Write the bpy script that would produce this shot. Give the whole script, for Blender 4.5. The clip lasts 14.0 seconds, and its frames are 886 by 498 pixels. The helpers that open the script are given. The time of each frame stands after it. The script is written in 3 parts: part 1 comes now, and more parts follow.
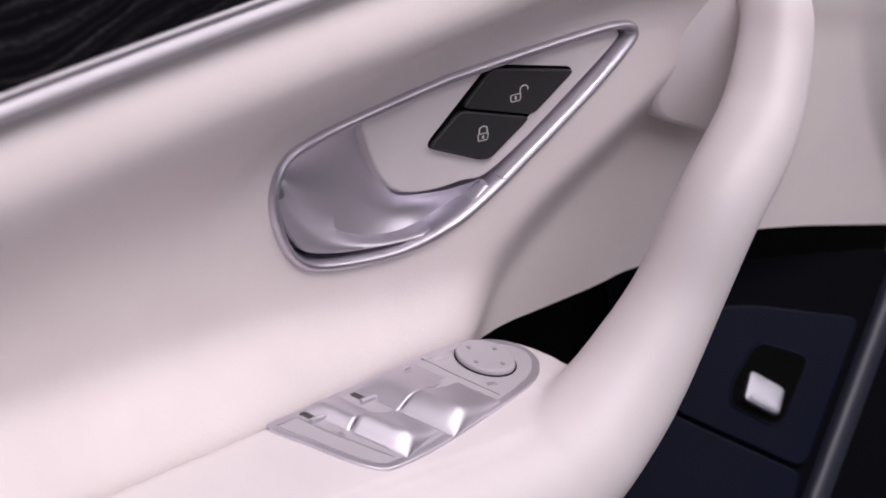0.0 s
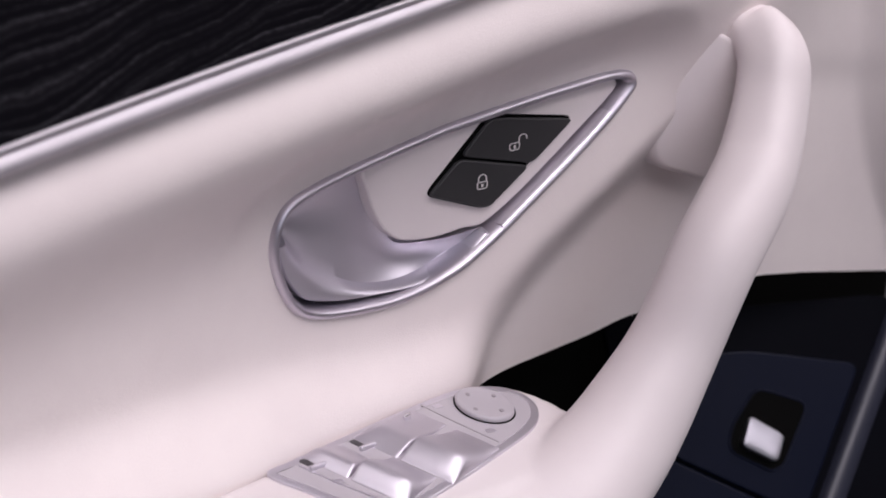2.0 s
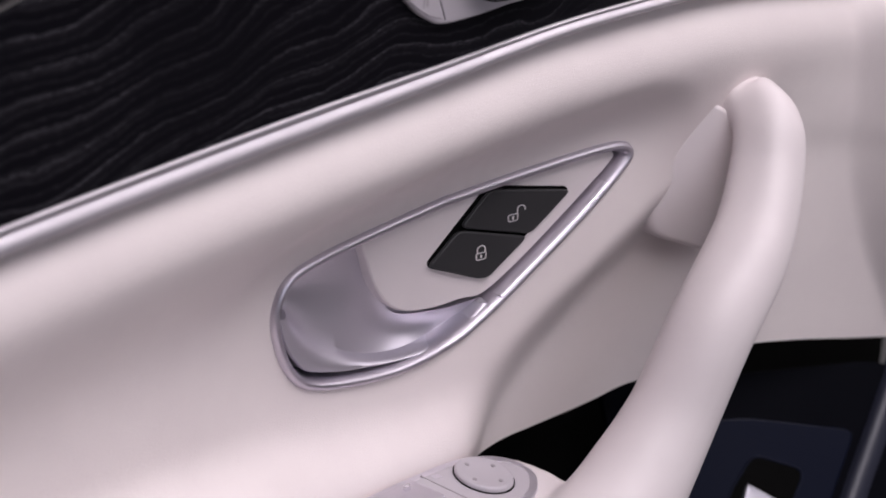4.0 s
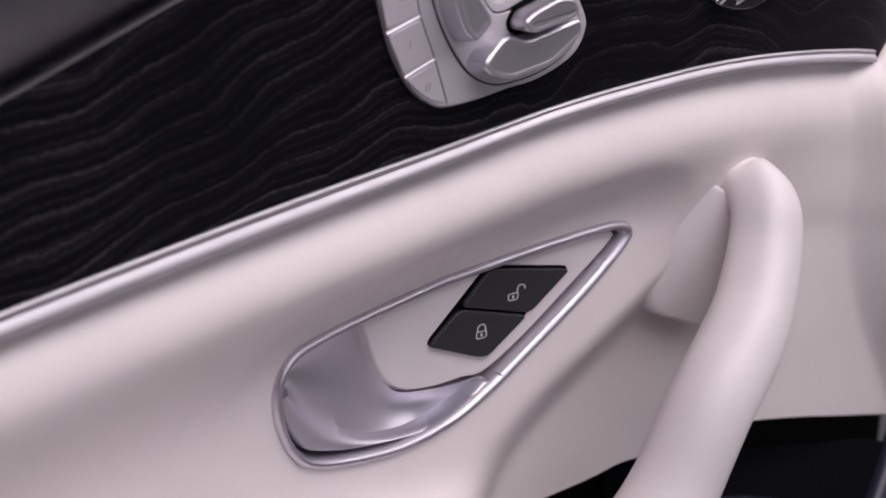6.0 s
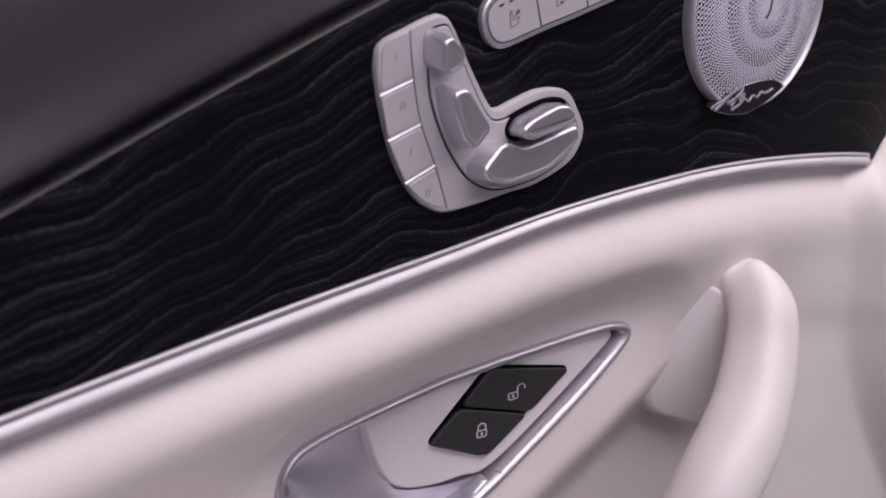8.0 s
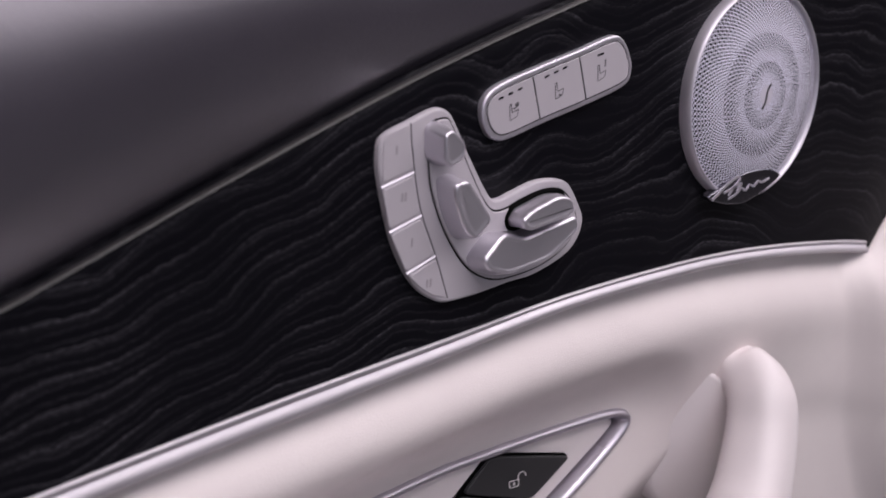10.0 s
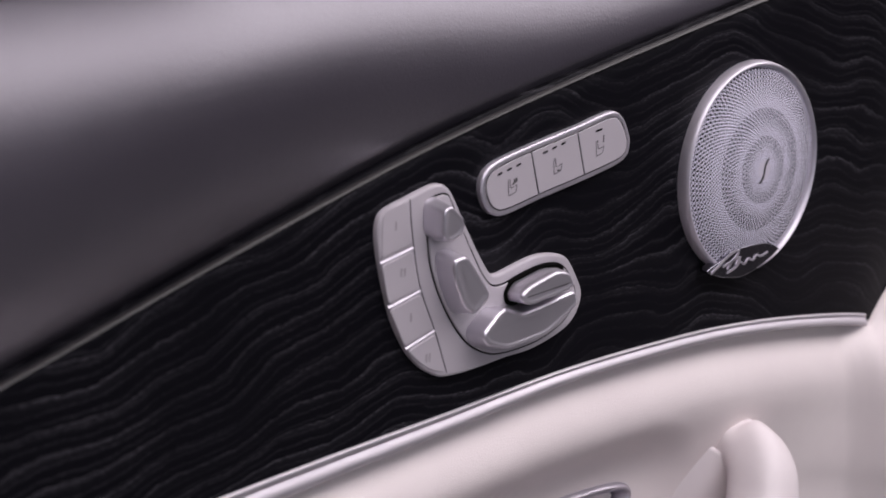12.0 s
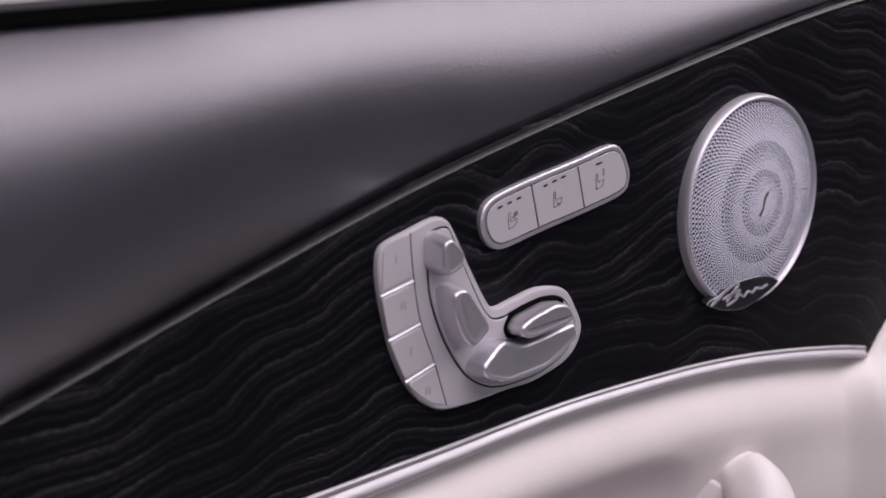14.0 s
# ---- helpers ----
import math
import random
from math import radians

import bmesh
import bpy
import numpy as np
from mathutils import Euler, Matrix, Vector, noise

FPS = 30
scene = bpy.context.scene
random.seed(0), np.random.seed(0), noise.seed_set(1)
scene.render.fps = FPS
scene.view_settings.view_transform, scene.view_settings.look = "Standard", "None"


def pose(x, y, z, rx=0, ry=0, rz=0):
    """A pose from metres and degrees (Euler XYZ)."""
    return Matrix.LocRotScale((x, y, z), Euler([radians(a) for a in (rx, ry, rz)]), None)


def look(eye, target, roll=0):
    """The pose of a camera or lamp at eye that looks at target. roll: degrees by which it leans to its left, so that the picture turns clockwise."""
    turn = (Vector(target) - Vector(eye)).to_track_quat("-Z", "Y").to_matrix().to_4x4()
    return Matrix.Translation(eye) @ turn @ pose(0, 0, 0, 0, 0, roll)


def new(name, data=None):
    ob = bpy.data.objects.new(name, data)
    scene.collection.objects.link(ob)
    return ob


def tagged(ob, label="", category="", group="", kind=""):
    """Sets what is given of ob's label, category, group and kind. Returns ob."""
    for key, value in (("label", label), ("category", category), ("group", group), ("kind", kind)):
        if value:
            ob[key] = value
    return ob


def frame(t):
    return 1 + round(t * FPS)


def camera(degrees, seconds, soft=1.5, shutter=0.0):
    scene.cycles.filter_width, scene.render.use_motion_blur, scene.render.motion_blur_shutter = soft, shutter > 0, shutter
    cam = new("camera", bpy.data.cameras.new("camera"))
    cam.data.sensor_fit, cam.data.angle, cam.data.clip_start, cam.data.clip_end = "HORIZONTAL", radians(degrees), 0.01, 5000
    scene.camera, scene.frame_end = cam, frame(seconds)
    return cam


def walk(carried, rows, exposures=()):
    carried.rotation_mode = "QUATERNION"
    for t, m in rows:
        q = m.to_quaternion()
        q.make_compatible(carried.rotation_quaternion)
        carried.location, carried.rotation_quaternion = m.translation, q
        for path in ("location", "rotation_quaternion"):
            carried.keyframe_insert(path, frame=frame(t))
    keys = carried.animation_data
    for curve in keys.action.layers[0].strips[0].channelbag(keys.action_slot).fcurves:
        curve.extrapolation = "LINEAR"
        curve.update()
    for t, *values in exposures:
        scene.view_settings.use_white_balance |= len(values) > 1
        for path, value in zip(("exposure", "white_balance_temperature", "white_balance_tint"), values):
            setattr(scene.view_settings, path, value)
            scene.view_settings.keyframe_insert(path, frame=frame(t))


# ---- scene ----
# Camera: a slow rise of a few centimetres with an upward tilt, beside the open door.
BASE = 0.75          # height of the door's reference point above the floor
cam = camera(30.0, 14.0, soft=1.8)
ROWS = [
    (0.0, -0.4350, -0.4070, 0.2766, 61.912, -0.000, -43.413),
    (0.5, -0.4347, -0.4089, 0.2773, 62.161, -0.002, -43.273),
    (1.0, -0.4346, -0.4086, 0.2787, 62.401, -0.006, -43.284),
    (1.5, -0.4355, -0.4093, 0.2799, 62.870, -0.028, -43.306),
    (2.0, -0.4357, -0.4097, 0.2815, 63.289, -0.006, -43.302),
    (2.5, -0.4374, -0.4092, 0.2816, 63.901, -0.005, -43.447),
    (3.0, -0.4384, -0.4084, 0.2842, 64.304, -0.033, -43.551),
    (5.5, -0.4414, -0.4093, 0.2933, 66.985, -0.180, -43.624),
    (6.0, -0.4426, -0.4102, 0.2953, 67.601, -0.226, -43.640),
    (6.5, -0.4431, -0.4115, 0.2969, 68.388, -0.212, -43.591),
    (7.0, -0.4448, -0.4145, 0.2995, 69.152, -0.277, -43.469),
    (7.5, -0.4461, -0.4165, 0.3020, 69.936, -0.284, -43.418),
    (8.0, -0.4473, -0.4205, 0.3044, 70.701, -0.238, -43.261),
    (10.5, -0.4513, -0.4256, 0.3105, 74.196, -0.146, -43.224),
    (11.0, -0.4514, -0.4269, 0.3120, 74.815, -0.185, -43.137),
    (11.5, -0.4512, -0.4264, 0.3127, 75.341, -0.136, -43.173),
    (12.0, -0.4508, -0.4271, 0.3132, 75.818, -0.102, -43.118),
    (12.5, -0.4508, -0.4270, 0.3136, 76.108, -0.134, -43.115),
    (13.0, -0.4510, -0.4267, 0.3141, 76.491, -0.140, -43.148),
    (13.5, -0.4509, -0.4261, 0.3137, 76.757, -0.120, -43.183),
    (14.0, -0.4512, -0.4279, 0.3154, 76.786, -0.172, -43.069),
]
walk(cam, [(t, pose(x, y, z + BASE, rx, ry, rz)) for t, x, y, z, rx, ry, rz in ROWS])

cam.data.dof.use_dof = True            # shallow focus, resting on the middle of the door
cam.data.dof.focus_distance = 0.665
cam.data.dof.aperture_fstop = 11.0

# ---- light ----
world = bpy.data.worlds.new("studio_air")
scene.world = world
world.use_nodes = True
world.node_tree.nodes["Background"].inputs[0].default_value = (0.9, 0.88, 1.0, 1)
world.node_tree.nodes["Background"].inputs[1].default_value = 0.02
scene.view_settings.exposure = 0.0


def softbox(name, place, target, w, h, watts, colour):
    data = bpy.data.lights.new(name, "AREA")
    data.shape, data.size, data.size_y, data.energy, data.color = "RECTANGLE", w, h, watts, colour
    ob = new(name, data)
    ob.matrix_world = look(place, target)
    return ob


softbox("ceiling_softbox", (-0.25, -0.85, 2.8), (-0.1, -0.2, 0.75), 2.0, 1.8, 66, (1.0, 0.915, 0.975))
softbox("front_softbox", (1.45, -0.6, 2.75), (0.2, -0.1, 0.9), 2.6, 2.3, 68, (1.0, 0.92, 0.98))
# Added unseen fill lamp that lifts the surfaces facing the cabin.
softbox("side_fill", (-0.9, -2.6, 1.6), (0.0, 0.0, 0.9), 1.5, 1.5, 13, (0.86, 0.87, 1.0))


# ---- materials ----
def material(name, colour, rough, metal=0.0):
    m = bpy.data.materials.new(name)
    m.use_nodes = True
    b = m.node_tree.nodes["Principled BSDF"]
    b.inputs["Base Color"].default_value = (*colour, 1)
    b.inputs["Roughness"].default_value = rough
    b.inputs["Metallic"].default_value = metal
    return m, m.node_tree.nodes, m.node_tree.links, b


def node(nodes, kind, **values):
    n = nodes.new(kind)
    for key, value in values.items():
        n.inputs[key].default_value = value
    return n


def leather(name, dark, light, rough, grain=900.0, depth=0.25, sheen=0.0):
    """Fine pebbled leather: cells for the grain, slow noise for colour and gloss."""
    m, nodes, links, b = material(name, light, rough)
    tc = nodes.new("ShaderNodeTexCoord")
    vor = node(nodes, "ShaderNodeTexVoronoi", Scale=grain)
    vor.feature = "DISTANCE_TO_EDGE"
    fine = node(nodes, "ShaderNodeTexNoise", Scale=grain * 1.7, Detail=2.0)
    slow = node(nodes, "ShaderNodeTexNoise", Scale=14.0, Detail=4.0, Roughness=0.6)
    crease = node(nodes, "ShaderNodeTexNoise", Scale=120.0, Detail=3.0, Distortion=1.5)
    for n in (vor, fine, slow, crease):
        links.new(tc.outputs["Object"], n.inputs["Vector"])
    ramp = nodes.new("ShaderNodeValToRGB")
    ramp.color_ramp.elements[0].position, ramp.color_ramp.elements[1].position = 0.3, 0.7
    ramp.color_ramp.elements[0].color, ramp.color_ramp.elements[1].color = (*dark, 1), (*light, 1)
    links.new(slow.outputs[0], ramp.inputs[0])
    links.new(ramp.outputs[0], b.inputs["Base Color"])
    gloss = node(nodes, "ShaderNodeMapRange")
    gloss.inputs[3].default_value, gloss.inputs[4].default_value = rough - 0.06, rough + 0.08
    links.new(crease.outputs[0], gloss.inputs[0])
    links.new(gloss.outputs[0], b.inputs["Roughness"])
    add = nodes.new("ShaderNodeMath")
    add.operation = "MULTIPLY_ADD"
    add.inputs[1].default_value = 0.35
    links.new(fine.outputs[0], add.inputs[0])
    links.new(vor.outputs[0], add.inputs[2])
    add2 = nodes.new("ShaderNodeMath")
    add2.operation = "MULTIPLY_ADD"
    add2.inputs[1].default_value = 0.5
    links.new(crease.outputs[0], add2.inputs[0])
    links.new(add.outputs[0], add2.inputs[2])
    bump = node(nodes, "ShaderNodeBump", Strength=depth, Distance=0.0003)
    links.new(add2.outputs[0], bump.inputs["Height"])
    links.new(bump.outputs[0], b.inputs["Normal"])
    b.inputs["Sheen Weight"].default_value = sheen
    return m


def metal(name, colour, rough, brushed=0.0):
    """Plated or satin metal with faint uneven gloss."""
    m, nodes, links, b = material(name, colour, rough, 1.0)
    tc = nodes.new("ShaderNodeTexCoord")
    n = node(nodes, "ShaderNodeTexNoise", Scale=60.0, Detail=5.0)
    links.new(tc.outputs["Object"], n.inputs["Vector"])
    mr = node(nodes, "ShaderNodeMapRange")
    mr.inputs[3].default_value, mr.inputs[4].default_value = rough * 0.8, rough * 1.25
    links.new(n.outputs[0], mr.inputs[0])
    links.new(mr.outputs[0], b.inputs["Roughness"])
    if brushed:
        f = node(nodes, "ShaderNodeTexNoise", Scale=2600.0, Detail=2.0)
        links.new(tc.outputs["Object"], f.inputs["Vector"])
        bump = node(nodes, "ShaderNodeBump", Strength=brushed, Distance=0.0001)
        links.new(f.outputs[0], bump.inputs["Height"])
        links.new(bump.outputs[0], b.inputs["Normal"])
    return m


def plastic(name, colour, rough, speck=0.15):
    """Moulded plastic with a fine spark-eroded grain."""
    m, nodes, links, b = material(name, colour, rough)
    tc = nodes.new("ShaderNodeTexCoord")
    n = node(nodes, "ShaderNodeTexNoise", Scale=1800.0, Detail=2.0)
    s = node(nodes, "ShaderNodeTexNoise", Scale=25.0, Detail=3.0)
    for k in (n, s):
        links.new(tc.outputs["Object"], k.inputs["Vector"])
    bump = node(nodes, "ShaderNodeBump", Strength=speck, Distance=0.0001)
    links.new(n.outputs[0], bump.inputs["Height"])
    links.new(bump.outputs[0], b.inputs["Normal"])
    mr = node(nodes, "ShaderNodeMapRange")
    mr.inputs[3].default_value, mr.inputs[4].default_value = rough * 0.85, rough * 1.2
    links.new(s.outputs[0], mr.inputs[0])
    links.new(mr.outputs[0], b.inputs["Roughness"])
    return m


def ash_wood(name):
    """Open-pored black ash: wavy pale grain lines broken by fine pores."""
    m, nodes, links, b = material(name, (0.01, 0.01, 0.011), 0.42)
    tc = nodes.new("ShaderNodeTexCoord")
    flow = node(nodes, "ShaderNodeMapping")
    flow.inputs["Rotation"].default_value = (0, radians(-4), 0)
    flow.inputs["Scale"].default_value = (1.0, 1.0, 1.0)
    links.new(tc.outputs["Object"], flow.inputs["Vector"])
    warp = node(nodes, "ShaderNodeTexNoise", Scale=7.0, Detail=2.0, Roughness=0.5)
    ripple = node(nodes, "ShaderNodeTexNoise", Scale=24.0, Detail=2.0, Roughness=0.45)
    links.new(flow.outputs[0], warp.inputs["Vector"])
    links.new(flow.outputs[0], ripple.inputs["Vector"])
    sep = nodes.new("ShaderNodeSeparateXYZ")
    links.new(flow.outputs[0], sep.inputs[0])
    a = nodes.new("ShaderNodeMath")
    a.operation = "MULTIPLY_ADD"
    a.inputs[1].default_value = 0.10
    links.new(warp.outputs[0], a.inputs[0])
    square = nodes.new("ShaderNodeMath")
    square.operation = "MULTIPLY"
    links.new(sep.outputs[0], square.inputs[0])
    links.new(sep.outputs[0], square.inputs[1])
    bow = nodes.new("ShaderNodeMath")
    bow.operation = "MULTIPLY_ADD"
    bow.inputs[1].default_value = 0.75
    links.new(square.outputs[0], bow.inputs[0])
    links.new(sep.outputs[2], bow.inputs[2])
    links.new(bow.outputs[0], a.inputs[2])
    c = nodes.new("ShaderNodeMath")
    c.operation = "MULTIPLY_ADD"
    c.inputs[1].default_value = 0.010
    links.new(ripple.outputs[0], c.inputs[0])
    links.new(a.outputs[0], c.inputs[2])
    jag = node(nodes, "ShaderNodeTexNoise", Scale=130.0, Detail=3.0, Roughness=0.6)
    links.new(flow.outputs[0], jag.inputs["Vector"])
    jagged = nodes.new("ShaderNodeMath")
    jagged.operation = "MULTIPLY_ADD"
    jagged.inputs[1].default_value = 0.0036
    links.new(jag.outputs[0], jagged.inputs[0])
    links.new(c.outputs[0], jagged.inputs[2])
    k = nodes.new("ShaderNodeMath")
    k.operation = "MULTIPLY"
    k.inputs[1].default_value = 92.0
    links.new(jagged.outputs[0], k.inputs[0])
    saw = nodes.new("ShaderNodeMath")
    saw.operation = "FRACT"
    links.new(k.outputs[0], saw.inputs[0])
    line = nodes.new("ShaderNodeValToRGB")
    e = line.color_ramp.elements
    e[0].position, e[0].color = 0.0, (0, 0, 0, 1)
    e[1].position, e[1].color = 1.0, (0, 0, 0, 1)
    for pos, v in ((0.5, 0.0), (0.78, 0.12), (0.9, 0.5), (0.935, 1.0), (0.965, 0.0)):
        el = e.new(pos)
        el.color = (v, v, v, 1)
    links.new(saw.outputs[0], line.inputs[0])
    # a finer set of growth lines between the strong ones
    k2 = nodes.new("ShaderNodeMath")
    k2.operation = "MULTIPLY"
    k2.inputs[1].default_value = 237.0
    links.new(jagged.outputs[0], k2.inputs[0])
    saw2 = nodes.new("ShaderNodeMath")
    saw2.operation = "FRACT"
    links.new(k2.outputs[0], saw2.inputs[0])
    fine_line = nodes.new("ShaderNodeValToRGB")
    e = fine_line.color_ramp.elements
    e[0].position, e[0].color = 0.0, (0, 0, 0, 1)
    e[1].position, e[1].color = 1.0, (0, 0, 0, 1)
    for pos, v in ((0.6, 0.0), (0.85, 0.35), (0.95, 0.0)):
        el = e.new(pos)
        el.color = (v, v, v, 1)
    links.new(saw2.outputs[0], fine_line.inputs[0])
    lines = nodes.new("ShaderNodeMath")
    lines.operation = "ADD"
    links.new(line.outputs[0], lines.inputs[0])
    links.new(fine_line.outputs[0], lines.inputs[1])
    # pores: short streaks along the grain
    stretch = node(nodes, "ShaderNodeMapping")
    stretch.inputs["Scale"].default_value = (420.0, 500.0, 1700.0)
    links.new(tc.outputs["Object"], stretch.inputs["Vector"])
    pores = node(nodes, "ShaderNodeTexNoise", Scale=1.0, Detail=3.0, Roughness=0.7)
    links.new(stretch.outputs[0], pores.inputs["Vector"])
    pr = nodes.new("ShaderNodeValToRGB")
    pr.color_ramp.elements[0].position, pr.color_ramp.elements[1].position = 0.40, 0.62
    pr.color_ramp.elements[0].color = (0.1, 0.1, 0.1, 1)
    links.new(pores.outputs[0], pr.inputs[0])
    patch = node(nodes, "ShaderNodeTexNoise", Scale=17.0, Detail=3.0)
    links.new(tc.outputs["Object"], patch.inputs["Vector"])
    pa = nodes.new("ShaderNodeValToRGB")
    pa.color_ramp.elements[0].position, pa.color_ramp.elements[1].position = 0.40, 0.66
    pa.color_ramp.elements[0].color = (0.22, 0.22, 0.22, 1)
    links.new(patch.outputs[0], pa.inputs[0])
    mul = nodes.new("ShaderNodeMath")
    mul.operation = "MULTIPLY"
    links.new(lines.outputs[0], mul.inputs[0])
    links.new(pr.outputs[0], mul.inputs[1])
    mul2 = nodes.new("ShaderNodeMath")
    mul2.operation = "MULTIPLY"
    links.new(mul.outputs[0], mul2.inputs[0])
    links.new(pa.outputs[0], mul2.inputs[1])
    mix = nodes.new("ShaderNodeMix")
    mix.data_type = "RGBA"
    mix.inputs[6].default_value, mix.inputs[7].default_value = (0.004, 0.0038, 0.0056, 1), (0.083, 0.079, 0.09, 1)
    links.new(mul2.outputs[0], mix.inputs[0])
    links.new(mix.outputs[2], b.inputs["Base Color"])
    bump = node(nodes, "ShaderNodeBump", Strength=0.08, Distance=0.0002)
    links.new(mul.outputs[0], bump.inputs["Height"])
    links.new(bump.outputs[0], b.inputs["Normal"])
    b.inputs["Specular IOR Level"].default_value = 0.08
    return m


CREAM = leather("cream_leather", (0.71, 0.643, 0.638), (0.77, 0.704, 0.692), 0.5, 900.0, 0.4)
CREAM_SMOOTH = leather("cream_smooth_cover", (0.67, 0.612, 0.62), (0.72, 0.662, 0.666), 0.48, 1500.0, 0.1)
DARK_LEATHER = leather("dark_leather", (0.028, 0.0255, 0.032), (0.04, 0.0365, 0.045), 0.36, 650.0, 0.5)
DARK_LEATHER.node_tree.nodes["Principled BSDF"].inputs["Specular IOR Level"].default_value = 1.0
DARK_LEATHER.node_tree.nodes["Principled BSDF"].inputs["Coat Weight"].default_value = 1.0
DARK_LEATHER.node_tree.nodes["Principled BSDF"].inputs["Coat Roughness"].default_value = 0.38
DARK_LEATHER.node_tree.nodes["Principled BSDF"].inputs["Specular Tint"].default_value = (0.96, 0.93, 1.0, 1)
DARK_LEATHER.node_tree.nodes["Principled BSDF"].inputs["Coat Tint"].default_value = (0.97, 0.94, 1.0, 1)
DARK_LEATHER.node_tree.nodes["Principled BSDF"].inputs["Coat IOR"].default_value = 1.6
# Paler than the wood: light caught on the bevel is put into the colour.
WOOD_EDGE = plastic("wood_edge_caught_light", (0.02, 0.0175, 0.018), 0.4)
WOOD_MAT = ash_wood("black_open_pore_ash")
CHROME = metal("polished_chrome", (0.80, 0.78, 0.82), 0.14)
SATIN = metal("satin_silver", (0.66, 0.63, 0.69), 0.33, 0.1)
SATIN_LIGHT = metal("pale_satin_trim", (0.69, 0.66, 0.72), 0.52, 0.08)
STRIP_MAT = metal("soft_aluminium", (0.62, 0.59, 0.625), 0.56, 0.08)
SILVER_PAINT = plastic("silver_painted_plastic", (0.435, 0.404, 0.436), 0.38)
LEVER_MAT = metal("matt_silver", (0.62, 0.595, 0.66), 0.4, 0.1)
LEVER_MAT.node_tree.nodes["Principled BSDF"].inputs["Metallic"].default_value = 0.85
BEZEL_MAT = metal("soft_silver", (0.56, 0.53, 0.59), 0.42)
SATIN.node_tree.nodes["Principled BSDF"].inputs["Metallic"].default_value = 0.82
GRILLE = plastic("silver_grille_paint", (0.72, 0.70, 0.82), 0.33)
GRILLE_MID = plastic("silver_grille_middle", (0.56, 0.53, 0.6), 0.38)
SILVER_DARK = plastic("faint_grey_print", (0.3, 0.275, 0.29), 0.45)
BLACK = plastic("black_plastic", (0.012, 0.012, 0.013), 0.38)
SWITCH_MAT = metal("bright_switch_silver", (0.66, 0.63, 0.69), 0.45)
SWITCH_CHROME = metal("switch_chrome", (0.30, 0.295, 0.33), 0.34)
BADGE_MAT = metal("smoked_chrome", (0.30, 0.29, 0.33), 0.2)
BLACK_SOFT = plastic("black_button_face", (0.022, 0.022, 0.024), 0.5)
# Near-black of joints and gaps; also paints the shade on the pocket wall.
VOID = plastic("black_gap_and_shade", (0.002, 0.002, 0.002), 0.8)
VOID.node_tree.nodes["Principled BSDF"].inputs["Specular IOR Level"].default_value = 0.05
NAVY = plastic("dark_navy_plastic", (0.0025, 0.004, 0.0125), 0.42, 0.3)
NAVY.node_tree.nodes["Principled BSDF"].inputs["Specular IOR Level"].default_value = 0.1
# Shade of the pocket floor is put into this black.
POCKET = plastic("pocket_shade_black", (0.002, 0.0022, 0.004), 0.6, 0.2)
POCKET.node_tree.nodes["Principled BSDF"].inputs["Specular IOR Level"].default_value = 0.03
NAVY_RIM = plastic("navy_rim_plastic", (0.02, 0.022, 0.036), 0.42, 0.2)
ICON = plastic("pale_print", (0.62, 0.60, 0.60), 0.5)
INK = plastic("dark_print", (0.05, 0.045, 0.05), 0.5)
STUDIO = plastic("grey_studio_paint", (0.14, 0.133, 0.142), 0.8)
STUDIO_FLOOR = plastic("dark_studio_floor", (0.12, 0.12, 0.12), 0.5)


# ---- building blocks (millimetres on the door) ----
def P(u, y, z):
    return Vector((u / 1000, y / 1000, z / 1000 + BASE))


def wood(u, v, h):
    """On the wood's plane: u forward, v up, h towards the cabin."""
    return P(u, -h, v)


def lean(u):
    return 28 - 0.13 * u if u > -20 else 30.6 - 0.02 * (u + 20)


def hand(u, v, h):
    """On the plane of the inner handle, set back into the leather."""
    return P(u, lean(u) - h, v)


def flat(u, v, h):
    """On the flat insert round the lock buttons."""
    return P(u, 28 - 0.13 * u - h, v)


def arm(u, y, h):
    """On the armrest's top."""
    return P(u, y, -85 - (0.18 * (u + 25) - 0.13 * y) / 0.975 + h)


BIN_N = Vector((-0.3, -0.75, 0.6)).normalized()
BIN_U = Vector((0.89, -0.45, -0.117)).normalized()
BIN_U = (BIN_U - BIN_U.dot(BIN_N) * BIN_N).normalized()
BIN_V = BIN_N.cross(BIN_U)


def tray(a, b, h):
    """On the sloping panel of the door pocket."""
    q = Vector((166, -9, -183)) + float(a) * BIN_U + float(b) * BIN_V + float(h) * BIN_N
    return P(*q)


def link_mesh(name, verts, faces, mat, parent=None, label="", smooth=True, sharp=40):
    me = bpy.data.meshes.new(name)
    me.from_pydata([tuple(v) for v in verts], [], faces)
    bm = bmesh.new()
    bm.from_mesh(me)
    bmesh.ops.recalc_face_normals(bm, faces=bm.faces)
    bm.to_mesh(me)
    bm.free()
    me.materials.append(mat)
    if smooth:
        me.shade_smooth()
        if sharp:
            me.set_sharp_from_angle(angle=radians(sharp))
    ob = new(name, me)
    ob.parent = parent
    if label:
        tagged(ob, label)
    return ob


def thing(name, label, category, group="", at=(0, 0, 0)):
    ob = new(name)
    ob.empty_display_size = 0.02
    return tagged(ob, label, category, group)


